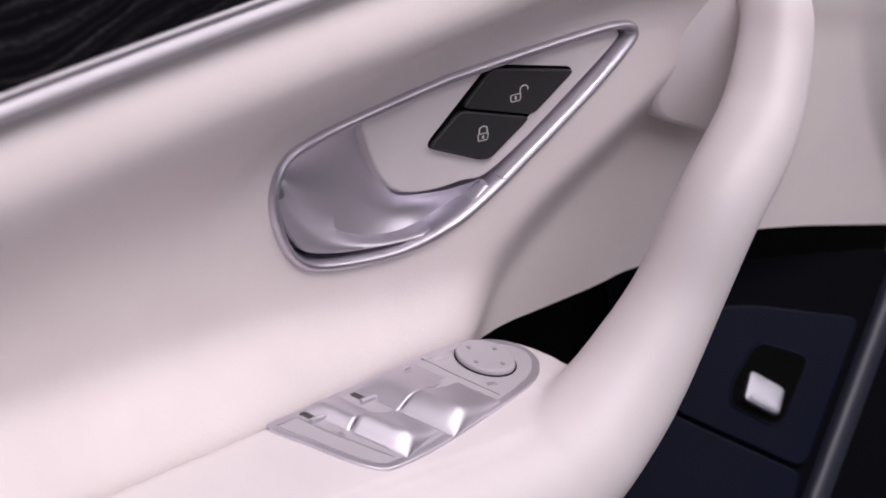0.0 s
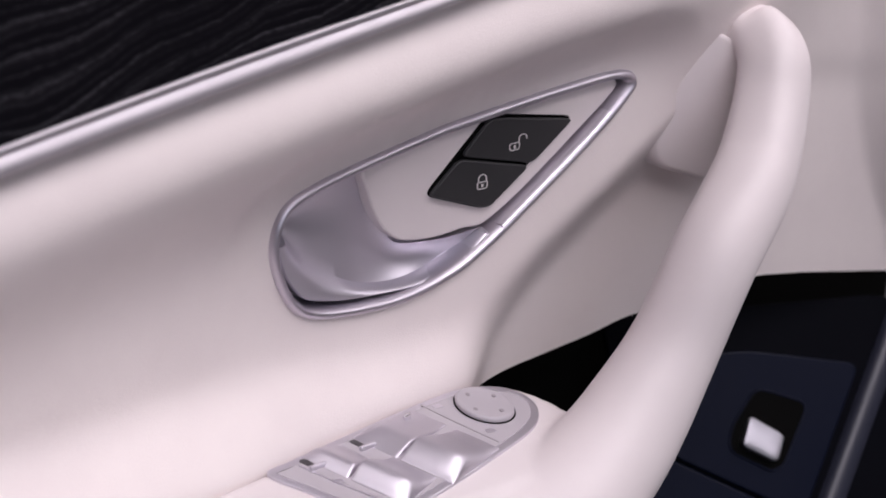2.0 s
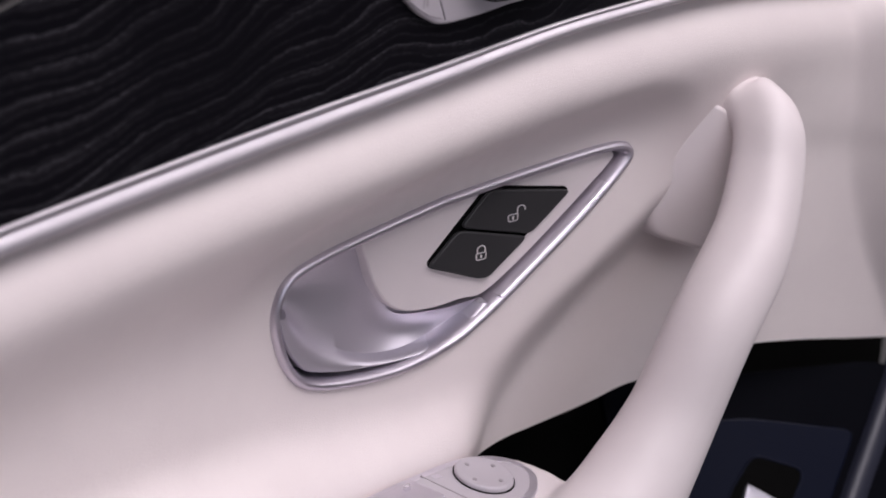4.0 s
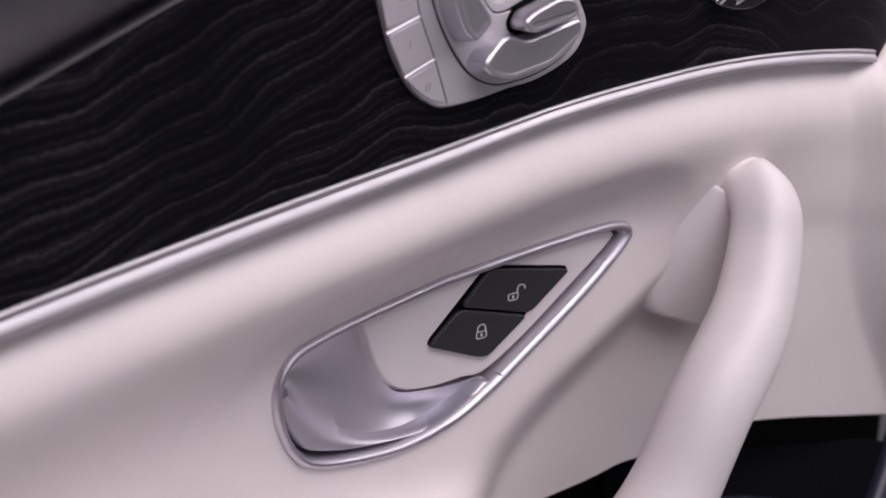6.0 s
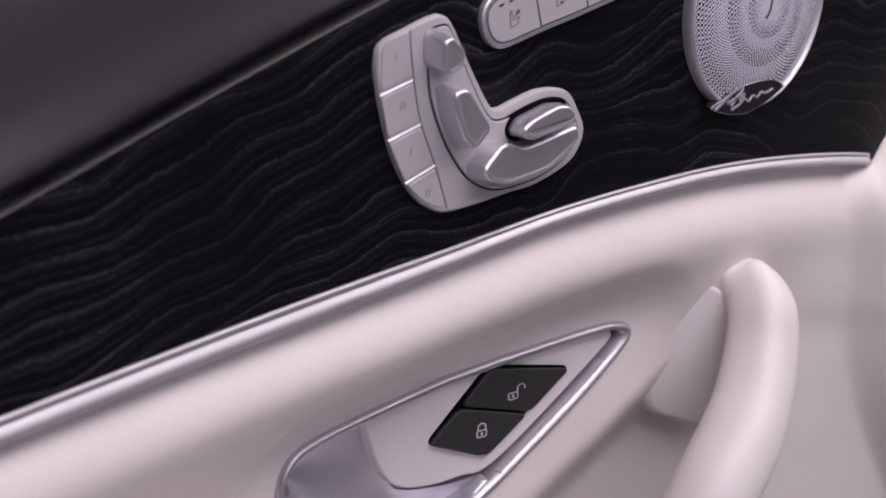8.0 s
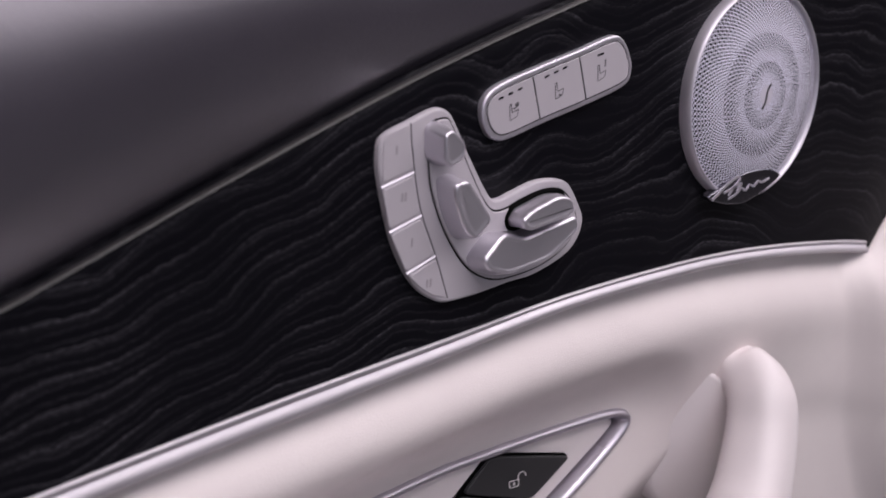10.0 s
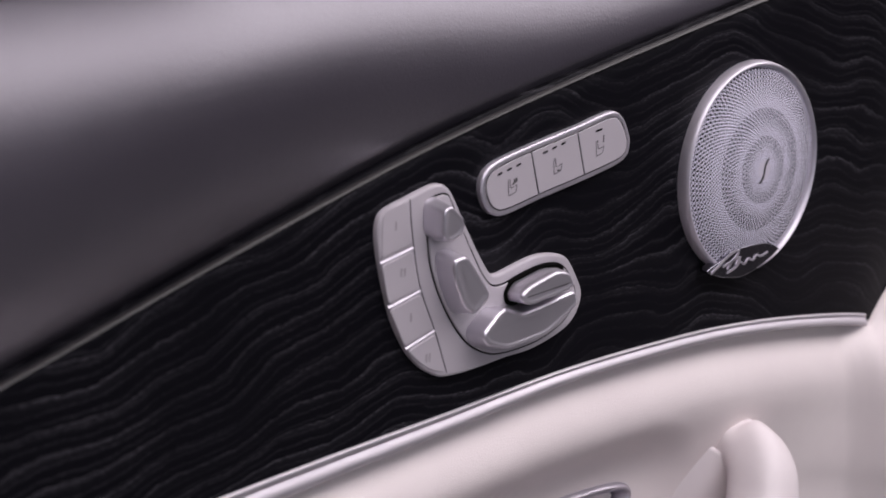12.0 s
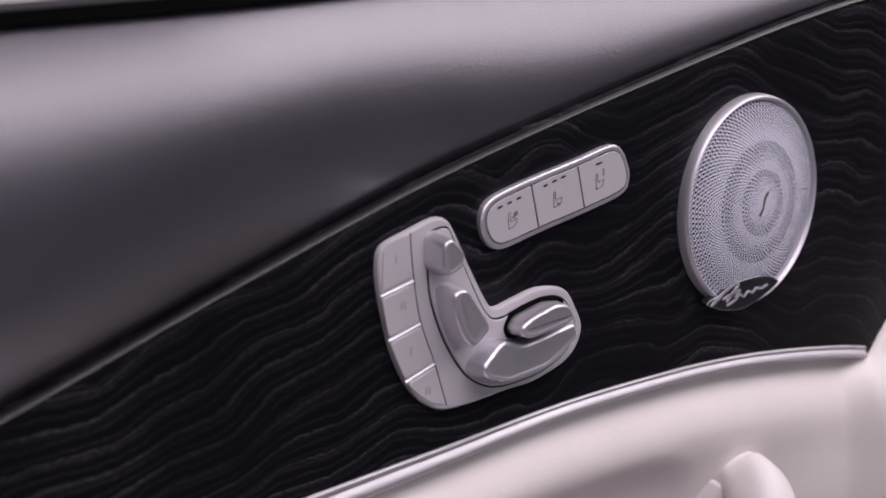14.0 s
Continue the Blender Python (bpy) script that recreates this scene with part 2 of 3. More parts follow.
def spline(points, steps=6, closed=True):
    """A Catmull-Rom curve through 2D or 3D points."""
    pts = [np.array(p, float) for p in points]
    n = len(pts)
    out = []
    for i in range(n if closed else n - 1):
        if closed:
            a, b, c, d = pts[i - 1], pts[i], pts[(i + 1) % n], pts[(i + 2) % n]
        else:
            a, b, c, d = pts[max(i - 1, 0)], pts[i], pts[i + 1], pts[min(i + 2, n - 1)]
        for k in range(steps):
            t = k / steps
            out.append(0.5 * (2 * b + (c - a) * t + (2 * a - 5 * b + 4 * c - d) * t * t + (3 * b - a - 3 * c + d) * t ** 3))
    if not closed:
        out.append(pts[-1])
    return out


def rounded(points, r, steps=5):
    """A polygon with rounded corners."""
    n = len(points)
    out = []
    for i in range(n):
        a, b, c = (np.array(points[j % n], float) for j in (i - 1, i, i + 1))
        ra = min(r, np.linalg.norm(a - b) * 0.45, np.linalg.norm(c - b) * 0.45)
        p, q = b + (a - b) / np.linalg.norm(a - b) * ra, b + (c - b) / np.linalg.norm(c - b) * ra
        for k in range(steps + 1):
            t = k / steps
            out.append((1 - t) ** 2 * p + 2 * t * (1 - t) * b + t * t * q)
    return out


def inset(loop, d):
    """The loop moved inwards by d (2D, either winding)."""
    a = np.array(loop)
    e = np.roll(a, -1, 0) - a
    area = (a[:, 0] * np.roll(a[:, 1], -1) - a[:, 1] * np.roll(a[:, 0], -1)).sum()
    ln = np.linalg.norm(e, axis=1)[:, None] + 1e-9
    nrm = np.stack([-e[:, 1], e[:, 0]], 1) / ln * (1 if area > 0 else -1)
    v = nrm + np.roll(nrm, 1, 0)
    v /= np.maximum((v * v).sum(1)[:, None] / 2, 0.6)
    b = a + v * d
    if d > 0:
        for _ in range(12):      # pull folded edges together
            bad = ((np.roll(b, -1, 0) - b) * e).sum(1) < 0
            if not bad.any():
                break
            mid = (b + np.roll(b, -1, 0)) / 2
            w = bad | np.roll(bad, 1)
            new_b = np.where(bad[:, None], mid, b)
            b = np.where((np.roll(bad, 1) & ~bad)[:, None], np.roll(mid, 1, 0), new_b)
    return list(b)


def rings_mesh(name, rings, mat, parent=None, label="", cap=True, floor_cap=False, sharp=40):
    """Joins loops of equal length; the last one is filled."""
    n = len(rings[0])
    verts = [v for ring in rings for v in ring]
    faces = [(i * n + j, i * n + (j + 1) % n, (i + 1) * n + (j + 1) % n, (i + 1) * n + j) for i in range(len(rings) - 1) for j in range(n)]
    if cap:
        faces.append(tuple(range((len(rings) - 1) * n, len(rings) * n)))
    if floor_cap:
        faces.append(tuple(range(n)))
    return link_mesh(name, verts, faces, mat, parent, label, sharp=sharp)


def slab(name, loop, at, h0, h1, r, mat, parent=None, label="", taper=0.0, dome=0.0, shift=(0, 0), closed=False):
    """A plate on a plane: outline loop, from h0 up to h1, its upper edge rounded by r, its sides leaning in by taper."""
    sh = np.array(shift, float)
    rings = [[at(*p, h0) for p in loop]]
    for k in range(0, 5):
        a = k / 4 * math.pi / 2
        f = (h1 - r + r * math.sin(a) - h0) / max(h1 - h0, 1e-6)
        lp = inset(loop, taper * f + r * (1 - math.cos(a)))
        rings.append([at(*(p + sh * f), h1 - r + r * math.sin(a)) for p in lp])
    lp = inset(loop, taper + r + 0.15)
    rings.append([at(*(p + sh), h1) for p in lp])
    if dome:
        c = np.mean(lp, axis=0)
        for g in (0.85, 0.65, 0.4, 0.15):
            rings.append([at(*(c + (p - c) * g + sh), h1 + dome * (1 - g * g)) for p in lp])
    return rings_mesh(name, rings, mat, parent, label, floor_cap=closed)


def frame_ring(name, loop, at, width, h0, h1, mat, parent=None, label="", inner=None):
    """A raised rim along a loop: rounded bar, width wide, from h0 to h1 and down to inner."""
    inner = h0 if inner is None else inner
    rings = []
    for k in range(9):
        a = math.pi * k / 8
        lp = inset(loop, width * (1 - math.cos(a)) / 2)
        low = h0 if k <= 4 else inner
        rings.append([at(*p, low + (h1 - low) * math.sin(a)) for p in lp])
    return rings_mesh(name, rings, mat, parent, label, cap=False, sharp=70)


def dish(name, loop, at, profile, mat, parent=None, label="", centre=None):
    """Loops shrunk towards a centre, at the heights of the profile (share, height)."""
    c = np.mean(loop, axis=0) if centre is None else np.array(centre, float)
    rings = [[at(*(c + (np.array(p) - c) * g), h) for p in loop] for g, h in profile]
    return rings_mesh(name, rings, mat, parent, label, sharp=60)


def tube(name, path, radii, mat, parent=None, label="", sides=28, flat=1.0, ends=True, steps=8, square=None):
    """A bar through 3D points with a radius at each; square(i) gives the power of its section, 2 being round."""
    pts = spline([(*p, r) for p, r in zip(path, radii)], steps, False)
    q = [Vector(p[:3]) for p in pts]
    rings = []
    for i, c in enumerate(q):
        t = (q[min(i + 1, len(q) - 1)] - q[max(i - 1, 0)]).normalized()
        a = t.cross(Vector((0, 1, 0))).normalized()
        b = t.cross(a)
        n = square(i / steps) if square else 2.0
        ring = []
        for k in range(sides):
            x, y = math.cos(2 * math.pi * k / sides), math.sin(2 * math.pi * k / sides)
            r = float(pts[i][3]) / (abs(x) ** n + abs(y) ** n) ** (1 / n)
            ring.append(P(*(c + r * (x * a + flat * y * b))))
        rings.append(ring)
    return rings_mesh(name, rings, mat, parent, label, cap=ends, floor_cap=ends, sharp=75)


def sweep(name, path, section, at, mat, parent=None, label="", closed=False):
    """A strip along a 2D path on a plane; section: (across, height) pairs, closed."""
    a = [np.array(p, float) for p in path]
    n = len(a)
    rings = []
    for i in range(n):
        t = a[(i + 1) % n if closed else min(i + 1, n - 1)] - a[i - 1 if closed else max(i - 1, 0)]
        t /= np.linalg.norm(t)
        nr = np.array((-t[1], t[0]))
        rings.append([at(*(a[i] + nr * s), h) for s, h in section])
    if closed:
        rings.append(rings[0])
    return rings_mesh(name, rings, mat, parent, label, cap=not closed, floor_cap=not closed, sharp=50)


def lerp_curve(keys):
    xs, ys = zip(*keys)
    # smooth interpolation through the keys
    def value(x):
        x = min(max(x, xs[0]), xs[-1])
        for i in range(len(xs) - 1):
            if x <= xs[i + 1]:
                t = (x - xs[i]) / (xs[i + 1] - xs[i])
                def slope(j):
                    lo, hi = max(j - 1, 0), min(j + 1, len(xs) - 1)
                    return (ys[hi] - ys[lo]) / (xs[hi] - xs[lo])
                d = xs[i + 1] - xs[i]
                return ((2 * t ** 3 - 3 * t * t + 1) * ys[i] + (t ** 3 - 2 * t * t + t) * d * slope(i)
                        + (3 * t * t - 2 * t ** 3) * ys[i + 1] + (t ** 3 - t * t) * d * slope(i + 1))
    return value


def step(a, b, x):
    t = min(max((x - a) / (b - a), 0.0), 1.0)
    return t * t * (3 - 2 * t)


def sheet(name, us, rows, at, mat, parent=None, label="", back=0.0, keep=None):
    """A grid: at(u, w) for w in 0..1 over the rows; back: thickness away from the cabin in millimetres."""
    verts, faces = [], []
    ws = [k / rows for k in range(rows + 1)]
    for u in us:
        verts += [at(u, w) for w in ws]
    n, m = len(us), rows + 1
    faces = [(i * m + j, (i + 1) * m + j, (i + 1) * m + j + 1, i * m + j + 1) for i in range(n - 1) for j in range(rows)]
    if keep:
        faces = [f for f in faces if keep(sum((verts[i] for i in f), Vector()) / 4)]
    if back:
        k = len(verts)
        verts += [v + Vector((0, back / 1000, 0)) for v in verts]
        faces += [tuple(k + i for i in reversed(f)) for f in faces]
        edge = [i * m for i in range(n)] + [(n - 1) * m + j for j in range(1, m)] + [i * m + m - 1 for i in range(n - 2, -1, -1)] + [j for j in range(m - 2, 0, -1)]
        faces += [(edge[i], edge[(i + 1) % len(edge)], k + edge[(i + 1) % len(edge)], k + edge[i]) for i in range(len(edge))]
    return link_mesh(name, verts, faces, mat, parent, label, sharp=60)


# ---- the room that closes the place ----
def box(name, lo, hi, mat, label):
    v = [(x, y, z) for x in (lo[0], hi[0]) for y in (lo[1], hi[1]) for z in (lo[2], hi[2])]
    f = [(0, 1, 3, 2), (4, 6, 7, 5), (0, 4, 5, 1), (2, 3, 7, 6), (0, 2, 6, 4), (1, 5, 7, 3)]
    return tagged(link_mesh(name, v, f, mat, smooth=False), label, name.split("_")[0], kind="structure")


box("floor", (-3, -3, -0.1), (3, 3, 0), STUDIO_FLOOR, "dark grey studio floor under the car door")
box("ceiling", (-3, -3, 2.9), (3, 3, 3.0), STUDIO, "plain grey studio ceiling with soft light")
box("wall_north", (-3, 3, 0), (3, 3.1, 2.9), STUDIO, "plain grey studio wall behind the door")
box("wall_south", (-3, -3.1, 0), (3, -3, 2.9), STUDIO, "plain grey studio wall facing the door")
box("wall_east", (3, -3, 0), (3.1, 3, 2.9), STUDIO, "plain grey studio wall past the door's front")
box("wall_west", (-3.1, -3, 0), (-3, 3, 2.9), STUDIO, "plain grey studio wall past the door's rear")

# ---- the car door ----
door = thing("car_door", "open car door with cream leather, black ash trim and silver strip", "car door")

chrome_mid = lerp_curve([(-340, 80), (-233, 88), (-149, 93.5), (-51, 98.5), (15, 102), (85, 101), (125, 98.5), (167, 93.5), (213, 86), (236, 81)])
wood_top = lerp_curve([(-340, 124), (-230, 153.5), (-147, 178.5), (-51, 205), (81, 232.5), (192, 251.5), (300, 262)])


def us_range(a, b, d):
    n = max(2, round((b - a) / d))
    return [a + (b - a) * i / n for i in range(n + 1)]


# black ash trim between the silver strip and the upper pad
def wood_at(u, w):
    lo, hi = chrome_mid(min(u, 236)) - 2, wood_top(u) + 2
    v = lo + (hi - lo) * w
    edge = 2.5 * (1 - step(0, 0.03, 1 - w))
    return P(u, edge + 6 * step(225, 300, u), v)


sheet("wood_trim", us_range(-340, 300, 8), 24, wood_at, WOOD_MAT, door, "black open-pore ash with pale grain", back=4)

sweep("wood_edge", [(u, wood_top(u) + 0.4) for u in us_range(-340, 300, 10)], [(-0.9, -1), (-0.8, 0.3), (0.2, -0.5), (0.4, -3)], wood, WOOD_EDGE, door, "fine bevelled edge of the wood, its caught light painted in")

# upper pad: from the wood's edge it swells out over the trim, then rolls back to the window line
def window_line(u):
    return 270 + 0.013 * (u + 219)


def upper_shape(u):
    """How far the pad leans out at its foot and back at its top: a fat roll at the rear, a plain slope at the front."""
    k = step(-170, 60, u)
    return 0.7 - 0.42 * k, 0.72 + 0.05 * k, 2.5 - 0.85 * k


def upper_at(u, w):
    lo = wood_top(u) + 0.5
    tall = window_line(u) - lo
    foot, back, power = upper_shape(u)
    tuck = 2 * (1 - step(0, 0.12, w))
    return P(u, 4 + tuck + tall * (back * w ** power - foot * w), lo + tall * w)


def sill(u, v, h):
    """On the window line, at the depth of the pad's top."""
    foot, back, power = upper_shape(u)
    return P(u, 4 + (back - foot) * (window_line(u) - wood_top(u) - 0.5) - h, v)


sheet("upper_pad", us_range(-340, 300, 8), 48, upper_at, DARK_LEATHER, door, "dark grained leather pad with a soft sheen under the window", back=10)
top_line = [(u, window_line(u)) for u in us_range(-340, 300, 20)]
sweep("window_gap", [(u, v + 1.5) for u, v in top_line], [(-2, 5), (2, 5), (2, -8), (-2, -8)], sill, VOID, door, "black gap along the window line")
sweep("window_strip", [(u, v + 6) for u, v in top_line], [(-3, 4), (0, 6.5), (3, 5), (3, -8), (-3, -8)], sill, SILVER_DARK, door, "grey strip along the window line")
sweep("window_seal", [(u, v + 60) for u, v in top_line], [(-51, 0), (50, -6), (50, -16), (-51, -16)], sill, BLACK, door, "black window seal and frame")

# silver strip under the wood: two ribs with a groove between
strip = [(u, chrome_mid(u)) for u in us_range(-340, 233, 6)]
section = [(-4.4, -6), (-4.4, 0.6), (-3.9, 1.9), (-3.0, 2.5), (-1.8, 2.3), (-0.4, 1.5), (0.5, 0.7), (0.9, 0.5), (1.3, 0.9), (3.0, 1.35), (3.6, 1.1), (3.9, 0.2), (3.9, -6)]
rings = []
for u, v in strip:
    slim = 1 - 0.4 * step(-130, 40, u)         # the upper rib narrows towards the front
    broad = 0.84 + 0.3 * step(40, -150, u)
    rings.append([wood(u, v + a * (slim if a > 0 else broad), h) for a, h in section])
rings_mesh("silver_strip", rings, STRIP_MAT, door, "pale satin silver strip with a groove", floor_cap=True, sharp=50)

# main leather panel
arm_y = lerp_curve([(-340, -24), (-215, -8), (-134, 3), (-96, 10), (-50, 16), (-18, 18), (30, 24)])
pad_low = lerp_curve([(-340, -45), (-215, -60), (-134, -74), (-60, -88), (0, -100.5), (14, -105), (30, -107), (60, -106.5), (88, -105), (112, -101), (155, -92.5), (190, -99), (242, -114), (320, -138), (410, -165)])
crease = lerp_curve([(-140, 292), (-108, 272), (-63, 246), (-38, 235), (-10, 226.5), (21, 222), (51, 218.5), (72, 218), (86, 230), (100, 246)])


pad_base = lerp_curve([(-340, 8), (-210, 18), (-120, 29), (-40, 31), (20, 25.5), (100, 15), (180, 4.5), (240, -3), (330, -10)])


def pad_depth(u, z):
    top = chrome_mid(min(u, 236)) - 3.5
    d = top - z
    base = pad_base(u)
    shoulder = lerp_curve([(-2, 11), (3, 8), (8, 4), (14, 0.3), (20, -2.2), (25, -3.2), (29, -3.2), (36, -1.9), (48, 1.8), (64, 6.2), (82, 9.4), (100, 10)])(d)
    y = shoulder + (base - 10) * step(20, 76, d)
    # the surface flows out to the armrest behind the switch panel
    if u < 40:
        low = -85 - (0.18 * (u + 25) - 0.13 * arm_y(u)) / 0.975
        k = step(38, -2, z - low) ** 1.6 * (1 - step(-20, 40, u))
        y = y * (1 - k) + arm_y(u) * k
    # hollow behind the grab handle
    side = (u - 92) * 0.5 - (z + 26) * 0.866 - 0.0020 * max(60 - u, 0) ** 2
    wide = 9 * step(70, 0, u)
    y += 20 * step(-25 - wide, 15 + wide, side) * (1 - step(95, 150, u)) * step(-45, 40, u)
    # front end turns towards the cabin
    y -= 9 * step(-3, 13, u - crease(z)) + 0.5 * max(u - crease(z) - 8, 0)
    return y


BEZEL = spline([(-106.8, 7), (-100.4, 20), (-84.3, 25.5), (-45.6, 29.4), (5.6, 32.8), (40.4, 34.4), (64.7, 34.8), (76.7, 32.8), (80.8, 27.8), (76.6, 20.8), (57.1, 5.2), (27.3, -14.3), (3.9, -28.6), (-16.3, -37.6), (-40.8, -40.1), (-64.5, -37.2), (-86.9, -31.4), (-98, -23.5), (-105, -9)], 6)
RIM_LINE = np.array(inset(BEZEL, 2.4))


def rim_distance(u, z):
    """Distance from the handle's bezel, negative inside it."""
    a, b = RIM_LINE, np.roll(RIM_LINE, -1, 0)
    d = np.sqrt(((RIM_LINE - (u, z)) ** 2).sum(1)).min()
    cross = ((a[:, 1] > z) != (b[:, 1] > z)) & (u < (b[:, 0] - a[:, 0]) * (z - a[:, 1]) / (b[:, 1] - a[:, 1] + 1e-12) + a[:, 0])
    return -d if cross.sum() % 2 else d


def pad_at(u, w):
    top = chrome_mid(min(u, 236)) - 3.5 + 0.9 * max(u - 236, 0)
    z = top + (pad_low(u) - top) * w
    y = pad_depth(u, z)
    if -145 < u < 120 and -80 < z < 72:
        k = 1 - step(1, 36, rim_distance(u, z))
        y = y * (1 - k) + (lean(u) + 0.9) * k
    return P(u, y, z)


def outside_handle(c):
    return rim_distance(c[0] * 1000, (c[2] - BASE) * 1000) > 0


sheet("leather_panel", us_range(-340, 400, 2.4), 100, pad_at, CREAM, door, "cream leather panel with a soft shoulder", back=3, keep=outside_handle)

# armrest and the grab handle that grows out of it
ARM_LOOP = spline([(-340, -26), (-215, -8), (-134, 3), (-96, 10), (-50, 16), (-18, 18), (-1, 11), (7, 0), (10, -14), (8, -28), (-8, -40), (-60, -44), (-200, -44), (-340, -44)], 5)
top = slab("armrest", ARM_LOOP, arm, -24, 0, 2.0, CREAM_SMOOTH, closed=True)
PULL = [(137, 40, 33), (137, 16, 35.5), (137.5, -3, 39.8), (133, -15, 33), (124.5, -22, 18), (107, -31, 0), (90, -37, -12), (67, -41, -30), (46, -40, -64), (25, -40, -87), (4, -41, -102), (-26, -42, -114), (-64, -42, -116), (-200, -42, -92), (-340, -42, -66)]
PULL_R = [12, 12.4, 13.2, 14.4, 15.2, 16.4, 17.8, 18.5, 19.5, 22.5, 25, 28, 29, 29, 29]
bar = tube("bar", PULL, PULL_R, CREAM_SMOOTH, sides=48, square=lambda k: 2.8 - 0.8 * step(4, 8, k))
bm = bmesh.new()
for ob in (top, bar):
    bm.from_mesh(ob.data)
    bpy.data.objects.remove(ob)
me = bpy.data.meshes.new("grab_handle")
bm.to_mesh(me)
bm.free()
me.materials.append(CREAM_SMOOTH)
me.shade_smooth()
grab = tagged(new("grab_handle", me), "smooth cream armrest rising into a curved grab handle")
grab.parent = door
skin = grab.modifiers.new("skin", "REMESH")
skin.mode, skin.voxel_size, skin.use_smooth_shade = "VOXEL", 0.0016, True
soft = grab.modifiers.new("soft", "SMOOTH")
soft.factor, soft.iterations = 0.5, 14

# lens-shaped side cover at the handle's upper root
ROOT = spline([(119.4, 43.5), (113, 35.9), (106.4, 25.6), (101.9, 17.9), (97.9, 8.5), (96.7, -0.5), (97.8, -10), (100.8, -17.5), (106, -22), (113, -25), (123, -29), (134, -26), (140, 8), (130, 33)], 4)
ROOT_AT = lambda u, v, h: P(u, 19.2 - 0.75 * (u - 95) + 0.12 * max(v - 5, 0) + 0.004 * min(v - 20, 0) ** 2 - h, v)
slab("handle_root_cover", ROOT, ROOT_AT, -30, 0, 2.2, CREAM_SMOOTH, door, "cream side cover at the handle's root")

# door pocket: back wall and floor black with painted shade, sloping panel and rim
link_mesh("pocket_wall", [P(*p) for p in ((-340, 80, -20), (420, 80, -60), (420, 80, -330), (-340, 80, -330))], [(0, 1, 2, 3)], VOID, door, "pocket wall painted black for its deep shade")


def tray_ab(p):
    q = Vector(p) - Vector((166, -9, -183))
    return np.array((q.dot(BIN_U), q.dot(BIN_V)))


PANEL = rounded([tray_ab(p) for p in ((128, 42, -140), (181, 15.4, -145), (233.5, -17.4, -159.7), (168.3, -35.6, -215), (118.7, 12.8, -179.3))], 8)
slab("pocket_panel", PANEL, tray, -3, 0, 1.2, NAVY, door, "dark navy moulded panel")
LOWER = [tray_ab(p) for p in ((117.6, 13.6, -180.6), (167.1, -34.9, -216.5), (150, -42, -236), (60, 4, -226), (85, 22, -190))]
slab("pocket_lower_panel", rounded(LOWER, 4), tray, -4, -1.0, 1.5, NAVY, door, "dark navy lower panel of the pocket")
FLOOR = [tray_ab(p) for p in ((104, 30, -160), (118, 60, -120), (260, -10, -130), (320, -60, -150), (200, -90, -300), (60, -20, -260), (70, 30, -190))]
slab("pocket_floor", rounded(FLOOR, 8), tray, -8, -3.5, 1, POCKET, door, "pocket floor painted black for shade")
r0, r1 = tray_ab((251, -21, -157)), tray_ab((168, -44, -227))
along = (r1 - r0) / np.linalg.norm(r1 - r0)
out = np.array((-along[1], along[0])) * (1 if along[1] * -40 > 0 else -1)
sweep("pocket_rim", [r0 - along * 60, r0, (r0 + r1) / 2, r1, r1 + along * 60], [(-6, -6), (-5.4, 1), (-3, 3), (0, 3.4), (4, 2.5), (7, 0), (7, -6)], tray, NAVY_RIM, door, "paler navy pocket rim")

# outer skin closes the door behind and below
link_mesh("outer_skin", [Vector(p) for p in ((-0.42, 0.10, 0.0), (0.42, 0.10, 0.0), (0.42, 0.10, 1.2), (-0.42, 0.10, 1.2), (-0.42, 0.16, 0.0), (0.42, 0.16, 0.0), (0.42, 0.16, 1.2), (-0.42, 0.16, 1.2))],
          [(0, 1, 2, 3), (4, 7, 6, 5), (0, 4, 5, 1), (3, 2, 6, 7), (0, 3, 7, 4), (1, 5, 6, 2)], BLACK, door, "black outer skin of the door", smooth=False)

# ---- inner door handle ----
handle = frame_ring("door_handle", inset(BEZEL, -0.6), hand, 5.8, -3, 1.8, BEZEL_MAT, door, "satin silver inner door handle with a polished bezel", inner=-10)
INNER = inset(BEZEL, 3.6)
slab("cup", INNER, hand, -20, -15.6, 1, LEVER_MAT, handle, "shaded metal cup")
rings_mesh("cup_wall", [[hand(*p, -2) for p in INNER], [hand(*p, -19) for p in INNER]], LEVER_MAT, handle, cap=False)
INSERT = spline([(-55, 22.5), (-54, 10), (-50, -2), (-44, -11), (-36, -16), (-22, -18.5), (-8, -18.5), (3, -19), (22, -9.5), (50, 9), (71, 24), (72, 29), (64, 30.5), (40, 29.8), (6, 28.4), (-30, 25.4)], 5)
slab("insert", INSERT, flat, -12, -3, 1.2, CREAM_SMOOTH, handle, "cream insert round the lock buttons")
# the lever: a hollow back, a folded lip along its lower edge and a thin right end
LEVER_TOP = [(-96.5, 8), (-89, 13.5), (-78, 16.2), (-65, 17.5), (-52, 17), (-46, -2.9), (-38, -17.7), (-21.4, -21.5), (-6, -21.2), (3, -21.2)]
LEVER_FOLD = [(-95, 4), (-91.2, -1.2), (-84.9, -8.9), (-76.9, -16.3), (-65.9, -24.2), (-54.4, -29.5), (-39.6, -33), (-25, -33.6), (-11.5, -31.4), (1, -23)]
LEVER_LIP = [(-102, 4.2), (-99.6, -6.6), (-95.3, -15.3), (-89, -22.2), (-74.3, -27.9), (-60, -31.4), (-45.3, -34.2), (-30.1, -36), (-14.2, -33.8), (4, -23.6)]
rows = []
